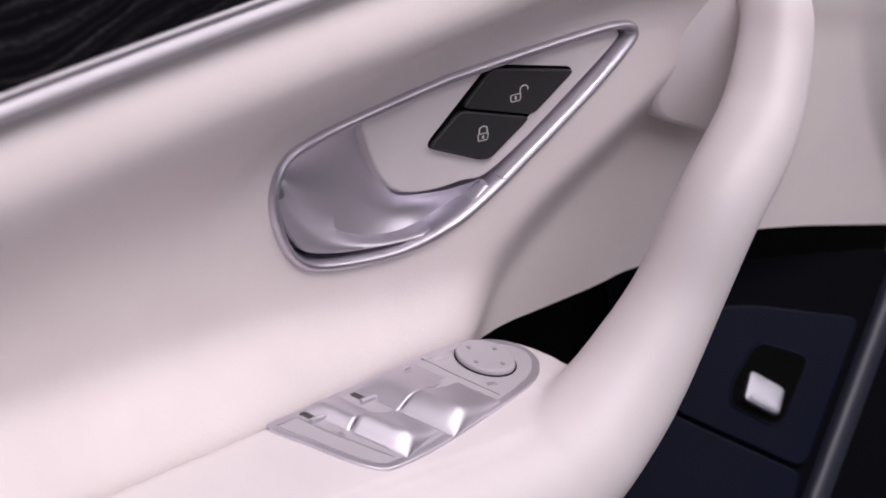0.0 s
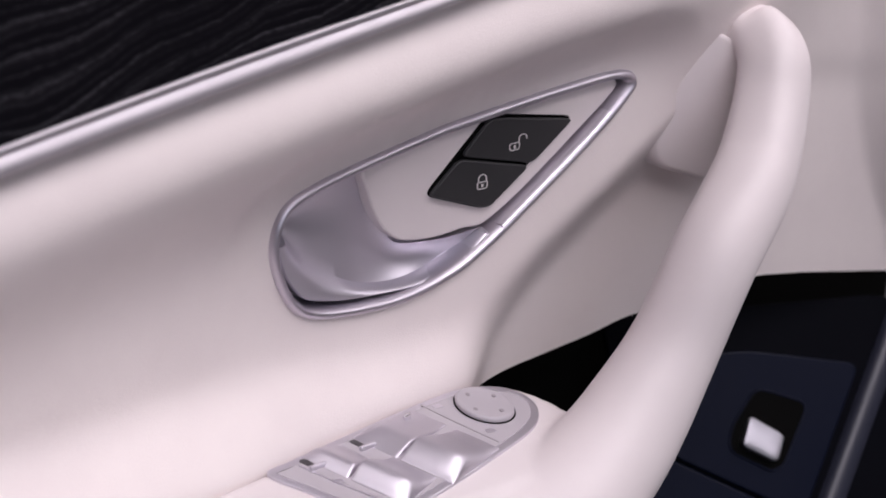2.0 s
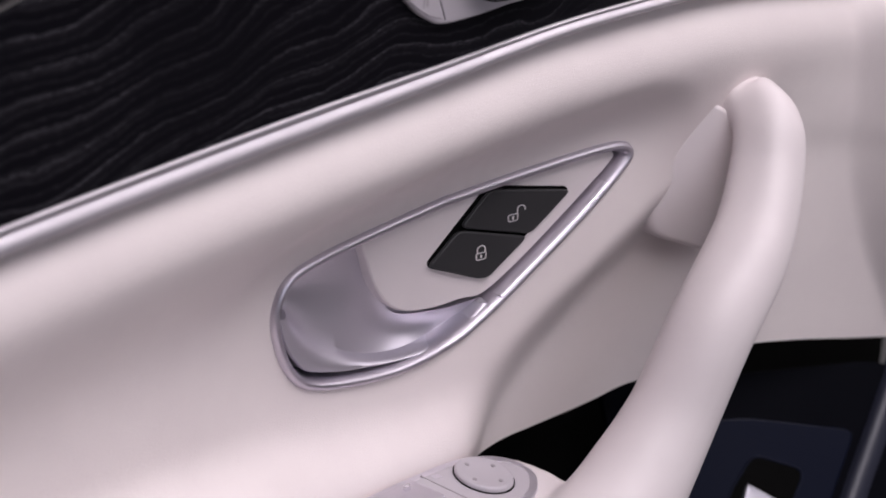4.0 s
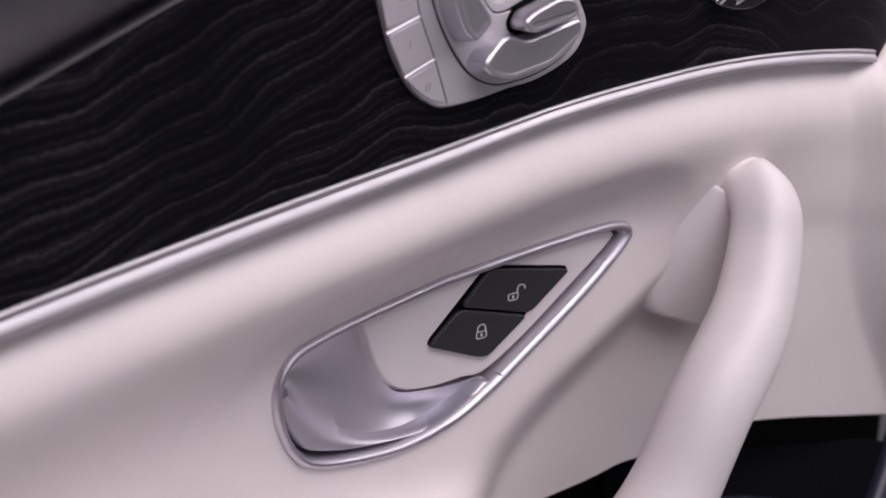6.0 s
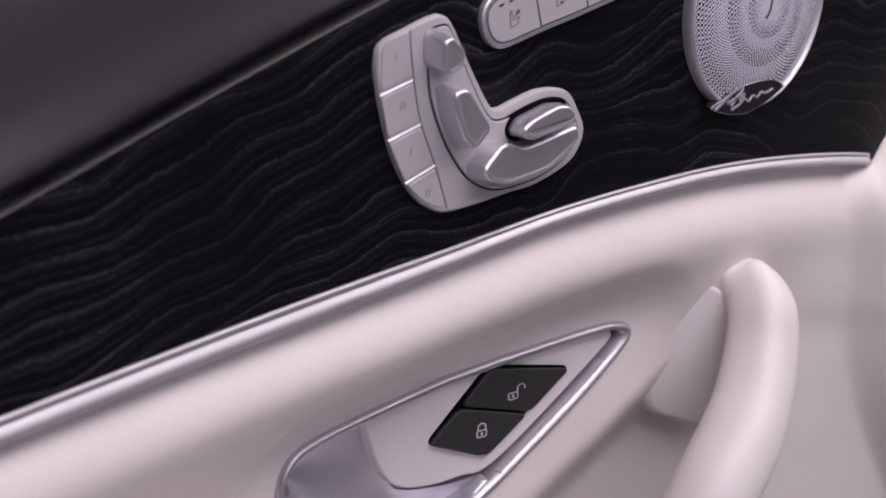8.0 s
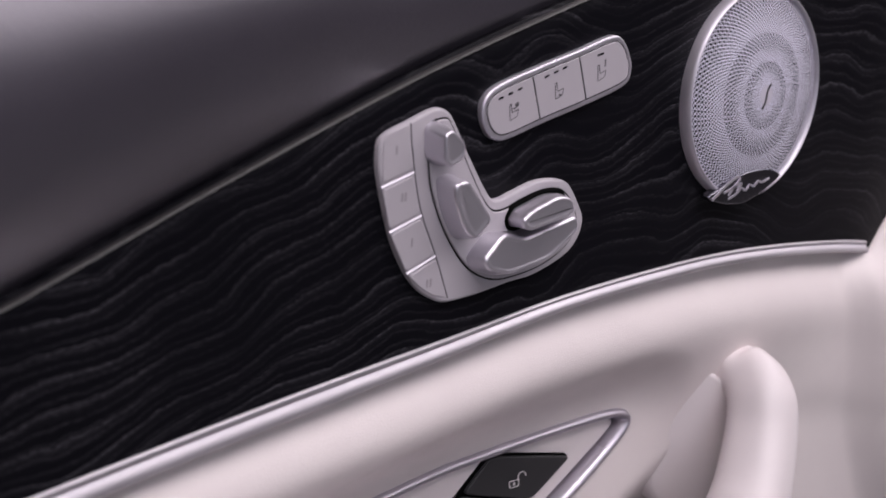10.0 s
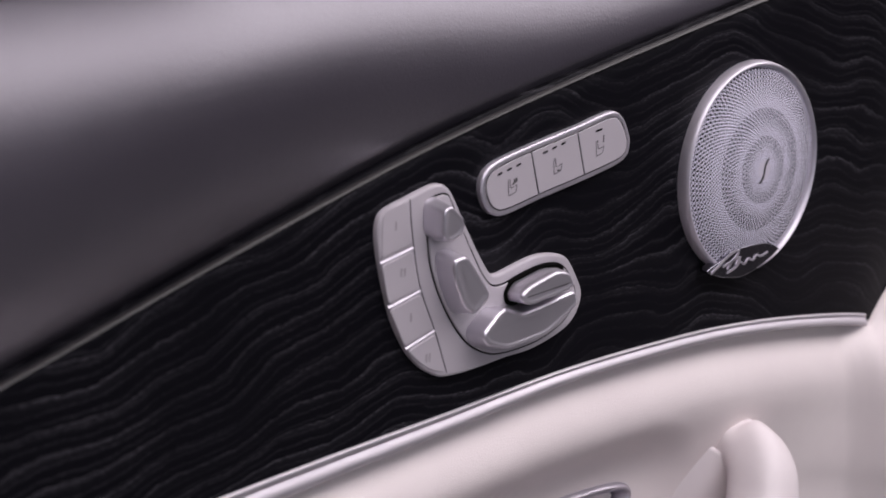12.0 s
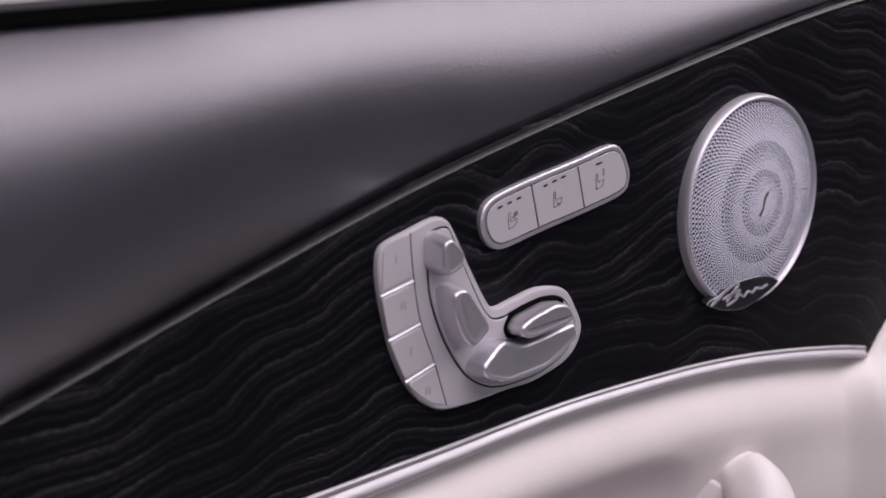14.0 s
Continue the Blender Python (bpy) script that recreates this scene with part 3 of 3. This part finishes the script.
for a, f, c in zip(*(spline(k, 6, False) for k in (LEVER_TOP, LEVER_FOLD, LEVER_LIP))):
    x = (c[0] + 102) / 104
    deep = -8 - 2 * step(0.5, 0.8, x) + 3 * step(0.85, 1.0, x)
    row = [hand(*a, -20)]
    for k in range(9):
        q = k / 8
        row.append(hand(*(a + (f - a) * q), (-11.5 + 7 * step(0.5, 0.85, x)) * (1 - q) + deep * q - 3.2 * math.sin(math.pi * q) * (1 - step(0.6, 1, x))))
    for k in range(1, 6):
        q = k / 5
        row.append(hand(*(f + (c - f) * q), deep + (-1.4 - deep) * (q + 0.35 * math.sin(math.pi * q))))
    row += [hand(*(c + (c - f) / (np.linalg.norm(c - f) + 1e-6) * 0.7), -2.2), hand(*(c + (c - f) / (np.linalg.norm(c - f) + 1e-6) * 0.4), -12)]
    rows.append(row)
rings_mesh("lever", rows, LEVER_MAT, handle, "spoon-shaped matt silver lever with a folded lip", floor_cap=True, sharp=34)
bead = [p for p in inset(BEZEL, 4.0) if 6 < p[0] < 66 and p[1] < 0.62 * p[0] - 12]
bead.sort(key=lambda p: p[0])
sweep("bezel_bead", bead, [(-0.8, -4), (-0.7, 0.9), (0, 1.5), (0.7, 0.9), (0.8, -4)], hand, SATIN, handle, "thin bright bead inside the bezel")

# lock buttons
lock_unit = thing("door_lock_switch", "pair of black lock and unlock buttons in the cream insert", "switch")
BTN = rounded([(-28, 2), (4, 30), (49, 18.5), (3, -12.5)], 5)
slab("switch_frame", BTN, flat, -8, -2.2, 0.5, VOID, lock_unit, "black gap round the buttons")
UNLOCK = rounded([(-10.6, 15.2), (4.2, 28.6), (47.6, 17.8), (25.8, 2.9)], 3.5)
LOCK = rounded([(-27, 1.9), (-11.5, 14.3), (24.6, 2.2), (3, -11.7)], 3.5)
unlock_b = slab("unlock_button", UNLOCK, flat, -6, -0.6, 0.8, BLACK_SOFT, lock_unit, "black button with an open padlock")
lock_b = slab("lock_button", LOCK, flat, -6, -0.6, 0.8, BLACK_SOFT, lock_unit, "black button with a closed padlock")


def padlock(parent, c, opened):
    """A printed padlock: outlined body, keyhole and shackle, as thin raised bars."""
    def at(u, v, h):
        return flat(c[0] + u * 1.0, c[1] + v * 0.78 - 0.04 * u, h - 0.6)
    body = rounded([(-2.6, -4), (2.6, -4), (2.9, 0.4), (-2.9, 0.4)], 1.2)
    frame_ring("padlock_body", body, at, 0.55, 0, 0.12, ICON, parent, "pale printed padlock body")
    slab("keyhole", rounded([(-0.5, -2.8), (0.5, -2.8), (0.5, -0.9), (-0.5, -0.9)], 0.4), at, 0, 0.12, 0.04, ICON, parent)
    o = 4.2 if opened else 0.0
    arc = [(o + 2.0 * math.cos(a), 2.3 + 2.0 * math.sin(a)) for a in (math.pi * k / 10 for k in range(11))]
    path = ([(o + 2.0, 1.3)] if opened else [(2.0, 0.4)]) + arc + [(o - 2.0, 0.4)]
    sweep("shackle", path, [(-0.27, 0), (-0.27, 0.12), (0.27, 0.12), (0.27, 0)], at, ICON, parent, "pale printed shackle")


padlock(lock_b, (-0.4, 1.4), False)
padlock(unlock_b, (16, 14.5), True)

# ---- seat adjustment control ----
seat = thing("seat_control", "seat-shaped silver seat adjustment control on black ash trim", "seat control")
PLATE = spline([(-84, 177), (-81.5, 184), (-70, 187.5), (-57, 190.5), (-51, 189), (-47, 184), (-40, 171), (-30, 154.5), (-25, 151.5), (-16, 153), (-4, 155), (7, 154), (14, 151), (19, 144), (23, 134), (16, 123.5), (-3, 118), (-19, 117.5), (-37, 116.5), (-52, 117), (-59, 120), (-65, 124.5), (-71, 132), (-77, 144), (-80.5, 156), (-83, 167)], 5)
slab("back_plate", PLATE, wood, -1, 2.6, 1.2, SILVER_PAINT, seat, "painted silver back plate")
groove_m = [(-69, 187), (-68, 175), (-64.5, 155), (-57, 136), (-51, 118.5)]
sweep("column_gap", spline(groove_m, 6, False), [(-0.25, 2), (-0.25, 2.68), (0.25, 2.68), (0.25, 2)], wood, INK, seat, "fine gap beside the memory keys")
for a, b in (((-83, 166), (-67.5, 169)), ((-79.5, 149), (-64, 152.5)), ((-71.5, 132), (-57, 136))):
    sweep("key_line", [a, b], [(-0.5, 2), (-0.5, 2.6), (0, 3.0), (0.5, 2.6), (0.5, 2)], wood, SATIN_LIGHT, seat, "bright line between memory keys")
MEMORY = (([(-82, 182.5), (-80.5, 184.8), (-70, 187), (-68.4, 170.6), (-82.6, 167.6)], (-76, 178.5), 1),
          ([(-82.6, 165), (-68.2, 168), (-65.2, 153.4), (-79.6, 150.5)], (-73.5, 161), 2),
          ([(-79, 148), (-64.5, 151.4), (-58.3, 137), (-72, 133.3)], (-69, 143.5), 1),
          ([(-70.4, 131), (-57.2, 134.8), (-52.2, 119), (-58.8, 121.2), (-64.6, 125.3)], (-61.5, 126.5), 2))
for corners, (u, v), n in MEMORY:
    key = slab("memory_key", rounded(corners, 1.6), wood, 2, 3.0, 0.35, SILVER_PAINT, seat, "silver memory key")
    for k in range(n):
        slab("key_mark", rounded([(u - 0.5 + k * 1.6, v - 1.6), (u + 0.3 + k * 1.6, v - 1.6), (u + 0.5 + k * 1.6, v + 1.6), (u - 0.3 + k * 1.6, v + 1.6)], 0.3), wood, 2.9, 3.06, 0.03, SILVER_DARK, key, "faint printed mark")
RAIL = spline([(-56, 187), (-60, 185.5), (-61.5, 180), (-61, 170), (-59.5, 160), (-54.5, 147), (-47, 134.5), (-39, 126), (-28, 120.5), (-15, 119.5), (0, 121), (13, 126), (19, 134), (16, 143), (10, 149.5), (0, 151.5), (-12, 150), (-24, 147.5), (-31, 151), (-40, 166), (-48, 182), (-51, 186.5)], 5)
slab("recess_line", RAIL, wood, 2, 2.75, 0.1, VOID, seat, "black joint round the knobs")
slab("knob_bed", inset(RAIL, 0.7), wood, 2, 3.4, 0.5, SILVER_PAINT, seat, "silver bed under the knobs")


def knob(name, base, top, height, label, r=1.6, hollow=0.4, rim=1.0):
    """A knob lofted from its foot to a smaller, slightly hollowed top with a raised rim."""
    a, b = (np.array(rounded(q, 3.2, 6)) for q in (base, top))
    rings = [[wood(*p, 2.8) for p in a]]
    for q in (0.3, 0.6, 0.85):
        rings.append([wood(*p, 2.8 + (height - r - 2.8) * q) for p in a + (b - a) * q])
    for k in range(6):
        t = k / 5 * math.pi / 2
        rings.append([wood(*p, height - r + r * math.sin(t)) for p in inset(b, r * (1 - math.cos(t)) * 0.8)])
    for d, down in ((0.5, 0.0), (0.9, 0.45), (1.5, 0.85), (2.4, 1.0)):
        rings.append([wood(*p, height - hollow * down) for p in inset(b, r * 0.8 + d * rim)])
    return rings_mesh(name, rings, SATIN, seat, label, sharp=50)


knob("headrest_knob", [(-62.6, 185.2), (-57.4, 186.8), (-49.2, 180.4), (-48.8, 173), (-57, 169.2), (-62.8, 174)],
     [(-61.4, 183.4), (-57.6, 184.8), (-51.2, 179), (-51.2, 173.8), (-58, 170.8), (-61.6, 173.2)], 12.5, "satin headrest knob", 1.3, 0.3, 0.6)
knob("backrest_knob", [(-58, 166), (-50, 166.5), (-36.5, 148.5), (-45.5, 139.8), (-50.5, 142.6), (-56, 154)],
     [(-57.2, 164.8), (-50, 165.3), (-37.6, 148.2), (-46.2, 141.4), (-52, 146.6), (-56.3, 157)], 13, "satin backrest knob")
knob("cushion_knob", [(-43, 133), (-33, 140.5), (-19, 138.4), (11, 141), (15.5, 135), (-4, 122.5), (-27, 121.8), (-40, 127)],
     [(-41.5, 132.8), (-30.5, 141.6), (-19.3, 137.4), (9.5, 141), (11, 134.4), (-6.2, 126), (-28, 124.4), (-38.7, 128.2)], 12, "satin seat cushion knob", 1.8, 0.3, 0.5)
FRONT = [(-21, 143.2), (-18.5, 146.8), (-2, 150), (8.6, 148.4), (9, 143.4), (0, 141), (-16, 139.4), (-20, 140.4)]
knob("cushion_slider", FRONT, [(-25.5, 146.4), (-20, 149.2), (-6.2, 152.2), (1, 150.4), (4, 145), (0.4, 143), (-19.9, 141), (-24.6, 142.8)], 16.5, "bright slider on the cushion knob", 1.6, 0.3, 0.6)
slab("slider_joint", inset(rounded(FRONT, 3), -1.6), wood, 3, 4.4, 0.3, VOID, seat, "dark joint under the slider")

# ---- seat heating switches ----
heat = thing("seat_heating_switch", "three silver seat heating and ventilation keys on black ash", "switch")
HEAT = spline([(-33.0, 186), (-31, 191), (-24, 194.5), (-3.4, 198.6), (18.4, 202.2), (37, 205.6), (43.6, 203.6), (47.4, 198), (49.0, 192), (45, 186.2), (25.2, 182), (-0.3, 178), (-20, 174.6), (-26.8, 175.4), (-31.2, 179.6)], 5)
HEAT = inset(HEAT, -0.7)
slab("switch_frame", HEAT, wood, -1, 2.7, 0.9, SATIN_LIGHT, heat, "bright silver frame")
slab("frame_gap", inset(HEAT, 2.1), wood, 2, 2.8, 0.05, VOID, heat, "black joint round the keys")
KEY_LOOP = inset(HEAT, 2.45)


def cut(loop, lo, hi):
    """The part of a convex loop between two slanting lines, given by u at v = 190."""
    def clip(pts, u0, keep):
        out = []
        for i, p in enumerate(pts):
            q = pts[(i + 1) % len(pts)]
            f = lambda s: (s[0] - (u0 - 0.26 * (s[1] - 190))) * keep
            if f(p) >= 0:
                out.append(p)
            if f(p) * f(q) < 0:
                out.append(p + (q - p) * f(p) / (f(p) - f(q)))
        return out
    return clip(clip([np.array(p) for p in loop], lo, 1), hi, -1)


def seat_icon(parent, c, fan):
    """A printed side view of a seat with small marks."""
    def at(u, v, h):
        return wood(c[0] + u * 0.85, c[1] + v * 0.72 + u * 0.12, h + 3.0)
    out = rounded([(-2.7, 4.4), (-1.3, 4.8), (-0.6, -0.4), (3.4, 0.4), (2.4, -3.6), (-2.3, -4.4)], 0.5, 3)
    frame_ring("seat_outline", out, at, 0.45, 0, 0.1, INK, parent, "dark printed seat outline")
    spots = {0: ((0.6, 1.4), (1.7, 2.0), (2.8, 2.4), (1.4, 3.2), (2.6, 3.6)), 1: ((0.4, -2.6), (1.4, -3.2)), 2: ((2.6, 4.2), (2.6, 5.6), (2.6, 2.8))}[fan]
    for u, v in spots:
        slab("icon_mark", rounded([(u - 0.5, v - 0.5), (u + 0.5, v - 0.5), (u + 0.5, v + 0.5), (u - 0.5, v + 0.5)], 0.2, 2), at, 0, 0.1, 0.03, INK, parent)


for i, (lo, hi, c, lamp, lamps) in enumerate(((-60, -6.4, (-17.9, 184.2), (-24.5, 190.1), 3), (-5.8, 20.4, (6.7, 189), (-0.1, 195.2), 3), (21, 80, (30.8, 192.9), (30.2, 200), 1))):
    key = slab("key", cut(KEY_LOOP, lo, hi), wood, 2, 3.0, 0.3, SILVER_PAINT, heat, "silver key with a printed seat")
    seat_icon(key, c, i)
    for k in range(lamps):
        u, v, w = lamp[0] + 4.95 * k, lamp[1] + 1.05 * k, 1.3 if lamps > 1 else 1.9
        slab("key_lamp", rounded([(u - w, v - 0.75), (u + w, v - 0.15), (u + w, v + 0.65), (u - w, v + 0.05)], 0.3, 2), wood, 2.9, 3.1, 0.05, VOID, key, "unlit indicator window")

# ---- loudspeaker ----
speaker = thing("door_speaker", "round silver perforated loudspeaker grille on black ash", "speaker")
SC, SR = (130.6, 171.3), 46.9
circle = [np.array((SC[0] + SR * math.cos(2 * math.pi * k / 96), SC[1] + SR * math.sin(2 * math.pi * k / 96))) for k in range(96)]
frame_ring("rim", circle, wood, 2.8, -1, 5.5, SATIN_LIGHT, speaker, "pale silver rim", inner=2)
GR = SR - 2.6


def dome(r):
    return 3.6 + 6.4 * (1 - (r / GR) ** 2)


dish("backing", circle, wood, [(0.94, -0.5), (0.94, 0.8), (0.8, 2.2), (0.6, 4.2), (0.4, 5.8), (0.2, 6.8), (0.05, 7.2)], VOID, speaker, "black cloth behind the grille")


def perforated(name):
    """A plain middle, then two zones of cells whose eight-sided holes shrink outwards and twist into spirals."""
    verts, faces = [], []
    rows = 23
    start = 0.1 * GR
    edges = [start + (GR - start) * k / rows for k in range(rows + 1)]
    for k in range(rows):
        r0, r1 = edges[k], edges[k + 1]
        band = (r0 + r1) / 2
        q = band / GR
        n = 40 if q < 0.33 else 76 if q < 0.6 else 118
        size = 0.26 + 0.13 * step(0.16, 0.33, q) if q < 0.33 else 0.25 + 0.14 * step(0.36, 0.58, q) if q < 0.6 else 0.25 + 0.16 * step(0.64, 0.95, q)
        twist = k * 0.5 * 2 * math.pi / n + 0.016 * k
        half_r, half_t = (r1 - r0) / 2, math.pi / n
        hole = max(min(size * (r1 - r0), size * 2 * half_t * band), 0.0)
        for j in range(n):
            t0 = 2 * math.pi * j / n + twist
            base = len(verts)
            ring_o, ring_i = [], []
            for a in range(8):
                s = math.pi / 4 * a + math.pi / 8
                ca, sa = math.cos(s), math.sin(s)
                m = max(abs(ca), abs(sa))
                ro, to = band + half_r * ca / m, t0 + half_t * sa / m
                ring_o.append((ro, to))
                ring_i.append((band + hole * ca, t0 + hole * sa / band))
            for r, t in ring_o + ring_i:
                verts.append(wood(SC[0] + r * math.cos(t), SC[1] + r * math.sin(t), dome(r)))
            for a in range(8):
                b = (a + 1) % 8
                faces.append((base + a, base + b, base + 8 + b, base + 8 + a))
    me = bpy.data.meshes.new(name)
    me.from_pydata([tuple(v) for v in verts], [], faces)
    me.materials.append(GRILLE)
    me.shade_smooth()
    ob = new(name, me)
    ob.parent = speaker
    return tagged(ob, "silver grille with spiralling holes", kind="stuff")


perforated("grille")
rings_mesh("grille_centre", [[wood(SC[0] + r * math.cos(2 * math.pi * k / 64), SC[1] + r * math.sin(2 * math.pi * k / 64), dome(r)) for k in range(64)] for r in (0.1 * GR, 0.07 * GR, 0.03 * GR)], GRILLE_MID, speaker, "small plain middle of the grille", cap=True, floor_cap=False)
sweep("centre_slot", spline([(127.8, 165.8), (130, 168.5), (130.6, 171), (131.2, 173.5), (133.4, 176)], 5, False), [(-0.5, 9), (-0.5, 10.3), (0.5, 10.3), (0.5, 9)], wood, INK, speaker, "small curved slot")
BADGE = spline([(98.5, 131), (107, 133.8), (116.1, 136.6), (128, 137.6), (140, 136.6), (148, 133.6), (148.6, 131.4), (136, 126.6), (124, 124.2), (113, 125.4), (104, 128)], 5)
slab("badge", BADGE, wood, 2, 6.4, 0.6, BADGE_MAT, speaker, "dark glossy badge with bright strokes")
for path, w in (([(101, 129.6), (106, 132), (112, 135), (118, 136.8), (119.5, 135.4), (115.5, 132.6), (112, 129.4)], 0.55), ([(109, 131.2), (115, 132.4), (121, 133.4), (118, 130.6)], 0.5),
                ([(112, 127.8), (118, 129.4), (121, 131.4), (124, 129.8), (127, 131.8), (130, 130.6), (133, 132.4), (136, 131.4), (141, 132.4)], 0.45)):
    sweep("badge_stroke", spline(path, 4, False), [(-w, 6), (-w, 6.7), (w, 6.7), (w, 6)], wood, SATIN_LIGHT, speaker, "bright stroke")

# ---- window and mirror switches on the armrest ----
panel = thing("window_switch_panel", "silver window and mirror switch panel in the cream armrest", "switch panel")
SW = spline([(-138, 0), (-123, 3.5), (-85, 9.5), (-42, 15.5), (-20, 16), (-5, 10), (0, -1), (-5, -11), (-18, -19.5), (-46, -27.5), (-84, -36.5), (-108, -40), (-117, -38.5), (-124, -30), (-131, -16)], 5)
slab("panel_frame", SW, arm, -4, 1.0, 0.6, SATIN, panel, "grey frame of the panel")
slab("panel_bed", inset(SW, 3.4), arm, 0.5, 1.3, 0.15, SILVER_PAINT, panel, "silver painted panel bed")
ring_pts = lambda c, r, n=48: [np.array((c[0] + r * math.cos(2 * math.pi * k / n), c[1] + r * math.sin(2 * math.pi * k / n))) for k in range(n)]
slab("knob_joint", ring_pts((-25, 1), 13.0), arm, 1, 1.7, 0.1, VOID, panel, "black joint round the mirror knob")
mirror_knob = slab("mirror_knob", ring_pts((-25, 1), 12.4), arm, 1, 3.8, 1.2, SILVER_PAINT, panel, "round silver mirror knob", dome=-1.0)
for a in range(4):
    u, y = -25 + 8 * math.cos(a * math.pi / 2 + 0.3), 1 + 8 * math.sin(a * math.pi / 2 + 0.3)
    slab("knob_mark", ring_pts((u, y), 1.0, 8), arm, 3.0, 3.75, 0.04, SILVER_DARK, mirror_knob)
sweep("bed_line", [(-50, 12.5), (-45, -4), (-39, -21)], [(-0.3, 1), (-0.3, 1.5), (0.3, 1.5), (0.3, 1)], arm, SILVER_DARK, panel, "joint across the panel")
sweep("bed_line", [(-124, -1), (-119, -14), (-108, -35)], [(-0.4, 1), (-0.4, 1.55), (0.4, 1.55), (0.4, 1)], arm, SATIN, panel, "joint across the panel")
for u, v in ((-44, 9.5), (-36, -13.5), (-8, 8), (-117, -15)):
    slab("panel_mark", rounded([(u - 2.2, v - 1.2), (u + 2.2, v - 1.6), (u + 2.2, v + 1.0), (u - 2.2, v + 1.4)], 0.4, 2), arm, 1.2, 1.42, 0.04, SATIN, panel, "faint printed mark")


ridge = lerp_curve([(0, 1.4), (0.05, 2.4), (0.14, 4.4), (0.24, 6.2), (0.31, 6.9), (0.38, 6.8), (0.52, 5.4), (0.68, 3.6), (0.84, 2.3), (1, 1.7)])


def rocker(foot, length, outer, wide, lift):
    """A window switch: a rounded ridge with a finger dish ahead of it; outer is +1 or -1 for its rounded end."""
    across, along = np.array((0.36, -0.933)), np.array((0.98, 0.18))

    def at(x, s, h):
        p = np.array(foot) + across * (x * (1 - 0.16 * s)) + along * (s * length)
        return arm(p[0], p[1], h)
    xs = [wide * k for k in (0, 0.01, 0.03, 0.06, 0.11, 0.18, 0.26, 0.41, 0.59, 0.74, 0.82, 0.89, 0.94, 0.97, 0.99, 1)]
    rows = []
    for k in range(31):
        s = (k / 30) ** 1.2
        row = [at(0, s, 0.9)]
        for x in xs:
            end = wide - x if outer > 0 else x
            seam = x if outer > 0 else wide - x
            h = 1.2 + (ridge(s) * lift - 1.2 * lift) * math.sqrt(max(1 - max(1 - end / 7.0, 0) ** 2, 0.0))
            row.append(at(x, s, h - 0.5 * max(1 - seam / 0.6, 0) ** 2))
        rows.append(row + [at(wide, s, 0.9)])
    return rings_mesh("window_switch", rows, SWITCH_MAT, panel, "silver rocker with a rounded bright ridge", cap=True, floor_cap=True, sharp=75)


for foot, length in (((-92, 3), 37), ((-118.5, 0.5), 25)):
    f = np.array(foot)
    across = np.array((0.36, -0.933))
    rocker(f - across * 2.6, length - (7 if length < 30 else 0), -1, 19.6, 0.62)
    rocker(f + across * 17.8, length, 1, 23.0, 1.0)
    well = [f + across * x + np.array((0.98, 0.18)) * y for x, y in ((-1.6, -3.4), (3.6, -3.8), (4.2, -0.6), (-1.2, -0.2))]
    slab("switch_well", rounded(well, 1.2), arm, 1, 1.5, 0.1, INK, panel, "dark finger well behind the switch")
    side = [f + across * x + np.array((0.98, 0.18)) * y for x, y in ((4.6, -5.6), (6.2, -5.8), (7.0, 2.0), (5.4, 2.0))]
    slab("switch_cheek", rounded(side, 0.6), arm, 1, 3.2, 0.5, SATIN, panel, "bright cheek beside the finger well")
pin = [np.array((-63.4, 5.7)) + np.array(q) for q in ((-2.2, -1.0), (1.6, -0.4), (1.8, 1.2), (-2.0, 0.7))]
slab("switch_cheek", rounded(pin, 0.5), arm, 1, 4.6, 0.5, CHROME, panel, "bright cheek beside the finger well")

# ---- boot release switch in the pocket ----
boot = thing("boot_release_switch", "small chrome switch in a black recess of the door pocket", "switch")


WELL = rounded([tray_ab(p) for p in ((174.7, 5.3, -160.7), (196, -12, -171), (170, -18.5, -193), (163, -17, -194.5), (147.5, -0.5, -183), (153.8, 3.5, -174.6))], 6)
slab("recess", WELL, tray, -2, 0.6, 0.5, VOID, boot, "black recess")
frame_ring("recess_rim", inset(WELL, -1.2), tray, 1.4, 0, 0.9, NAVY, boot, "narrow navy rim of the recess")
ROCK = np.array(rounded([tray_ab(p) for p in ((165.5, 2, -171), (182, -12.5, -178.2), (164.5, -17.6, -190.4), (151.5, -3.6, -180.8))], 3.5))
near, far = tray_ab((158, -10.6, -185.6)), tray_ab((173.7, -5.2, -174.6))


def rocker_at(a, b, h):
    """The rocker's face rolls over from its raised lower edge down into the recess."""
    q = np.dot(np.array((a, b)) - near, far - near) / np.dot(far - near, far - near)
    return tray(a, b, h - 6.5 * min(max(q, 0), 1.3) ** 1.5)


rings = [[rocker_at(*p, -1) for p in ROCK]]
for k in range(5):
    t = k / 4 * math.pi / 2
    rings.append([rocker_at(*p, 4.4 + 1.2 * math.sin(t)) for p in inset(ROCK, 1.2 * (1 - math.cos(t)))])
c = ROCK.mean(axis=0)
for g in (0.8, 0.6, 0.4, 0.2, 0.05):
    rings.append([rocker_at(*(c + (np.array(p) - c) * g), 5.6) for p in inset(ROCK, 1.2)])
rings_mesh("rocker", rings, SWITCH_CHROME, boot, "chrome rocker", sharp=60)
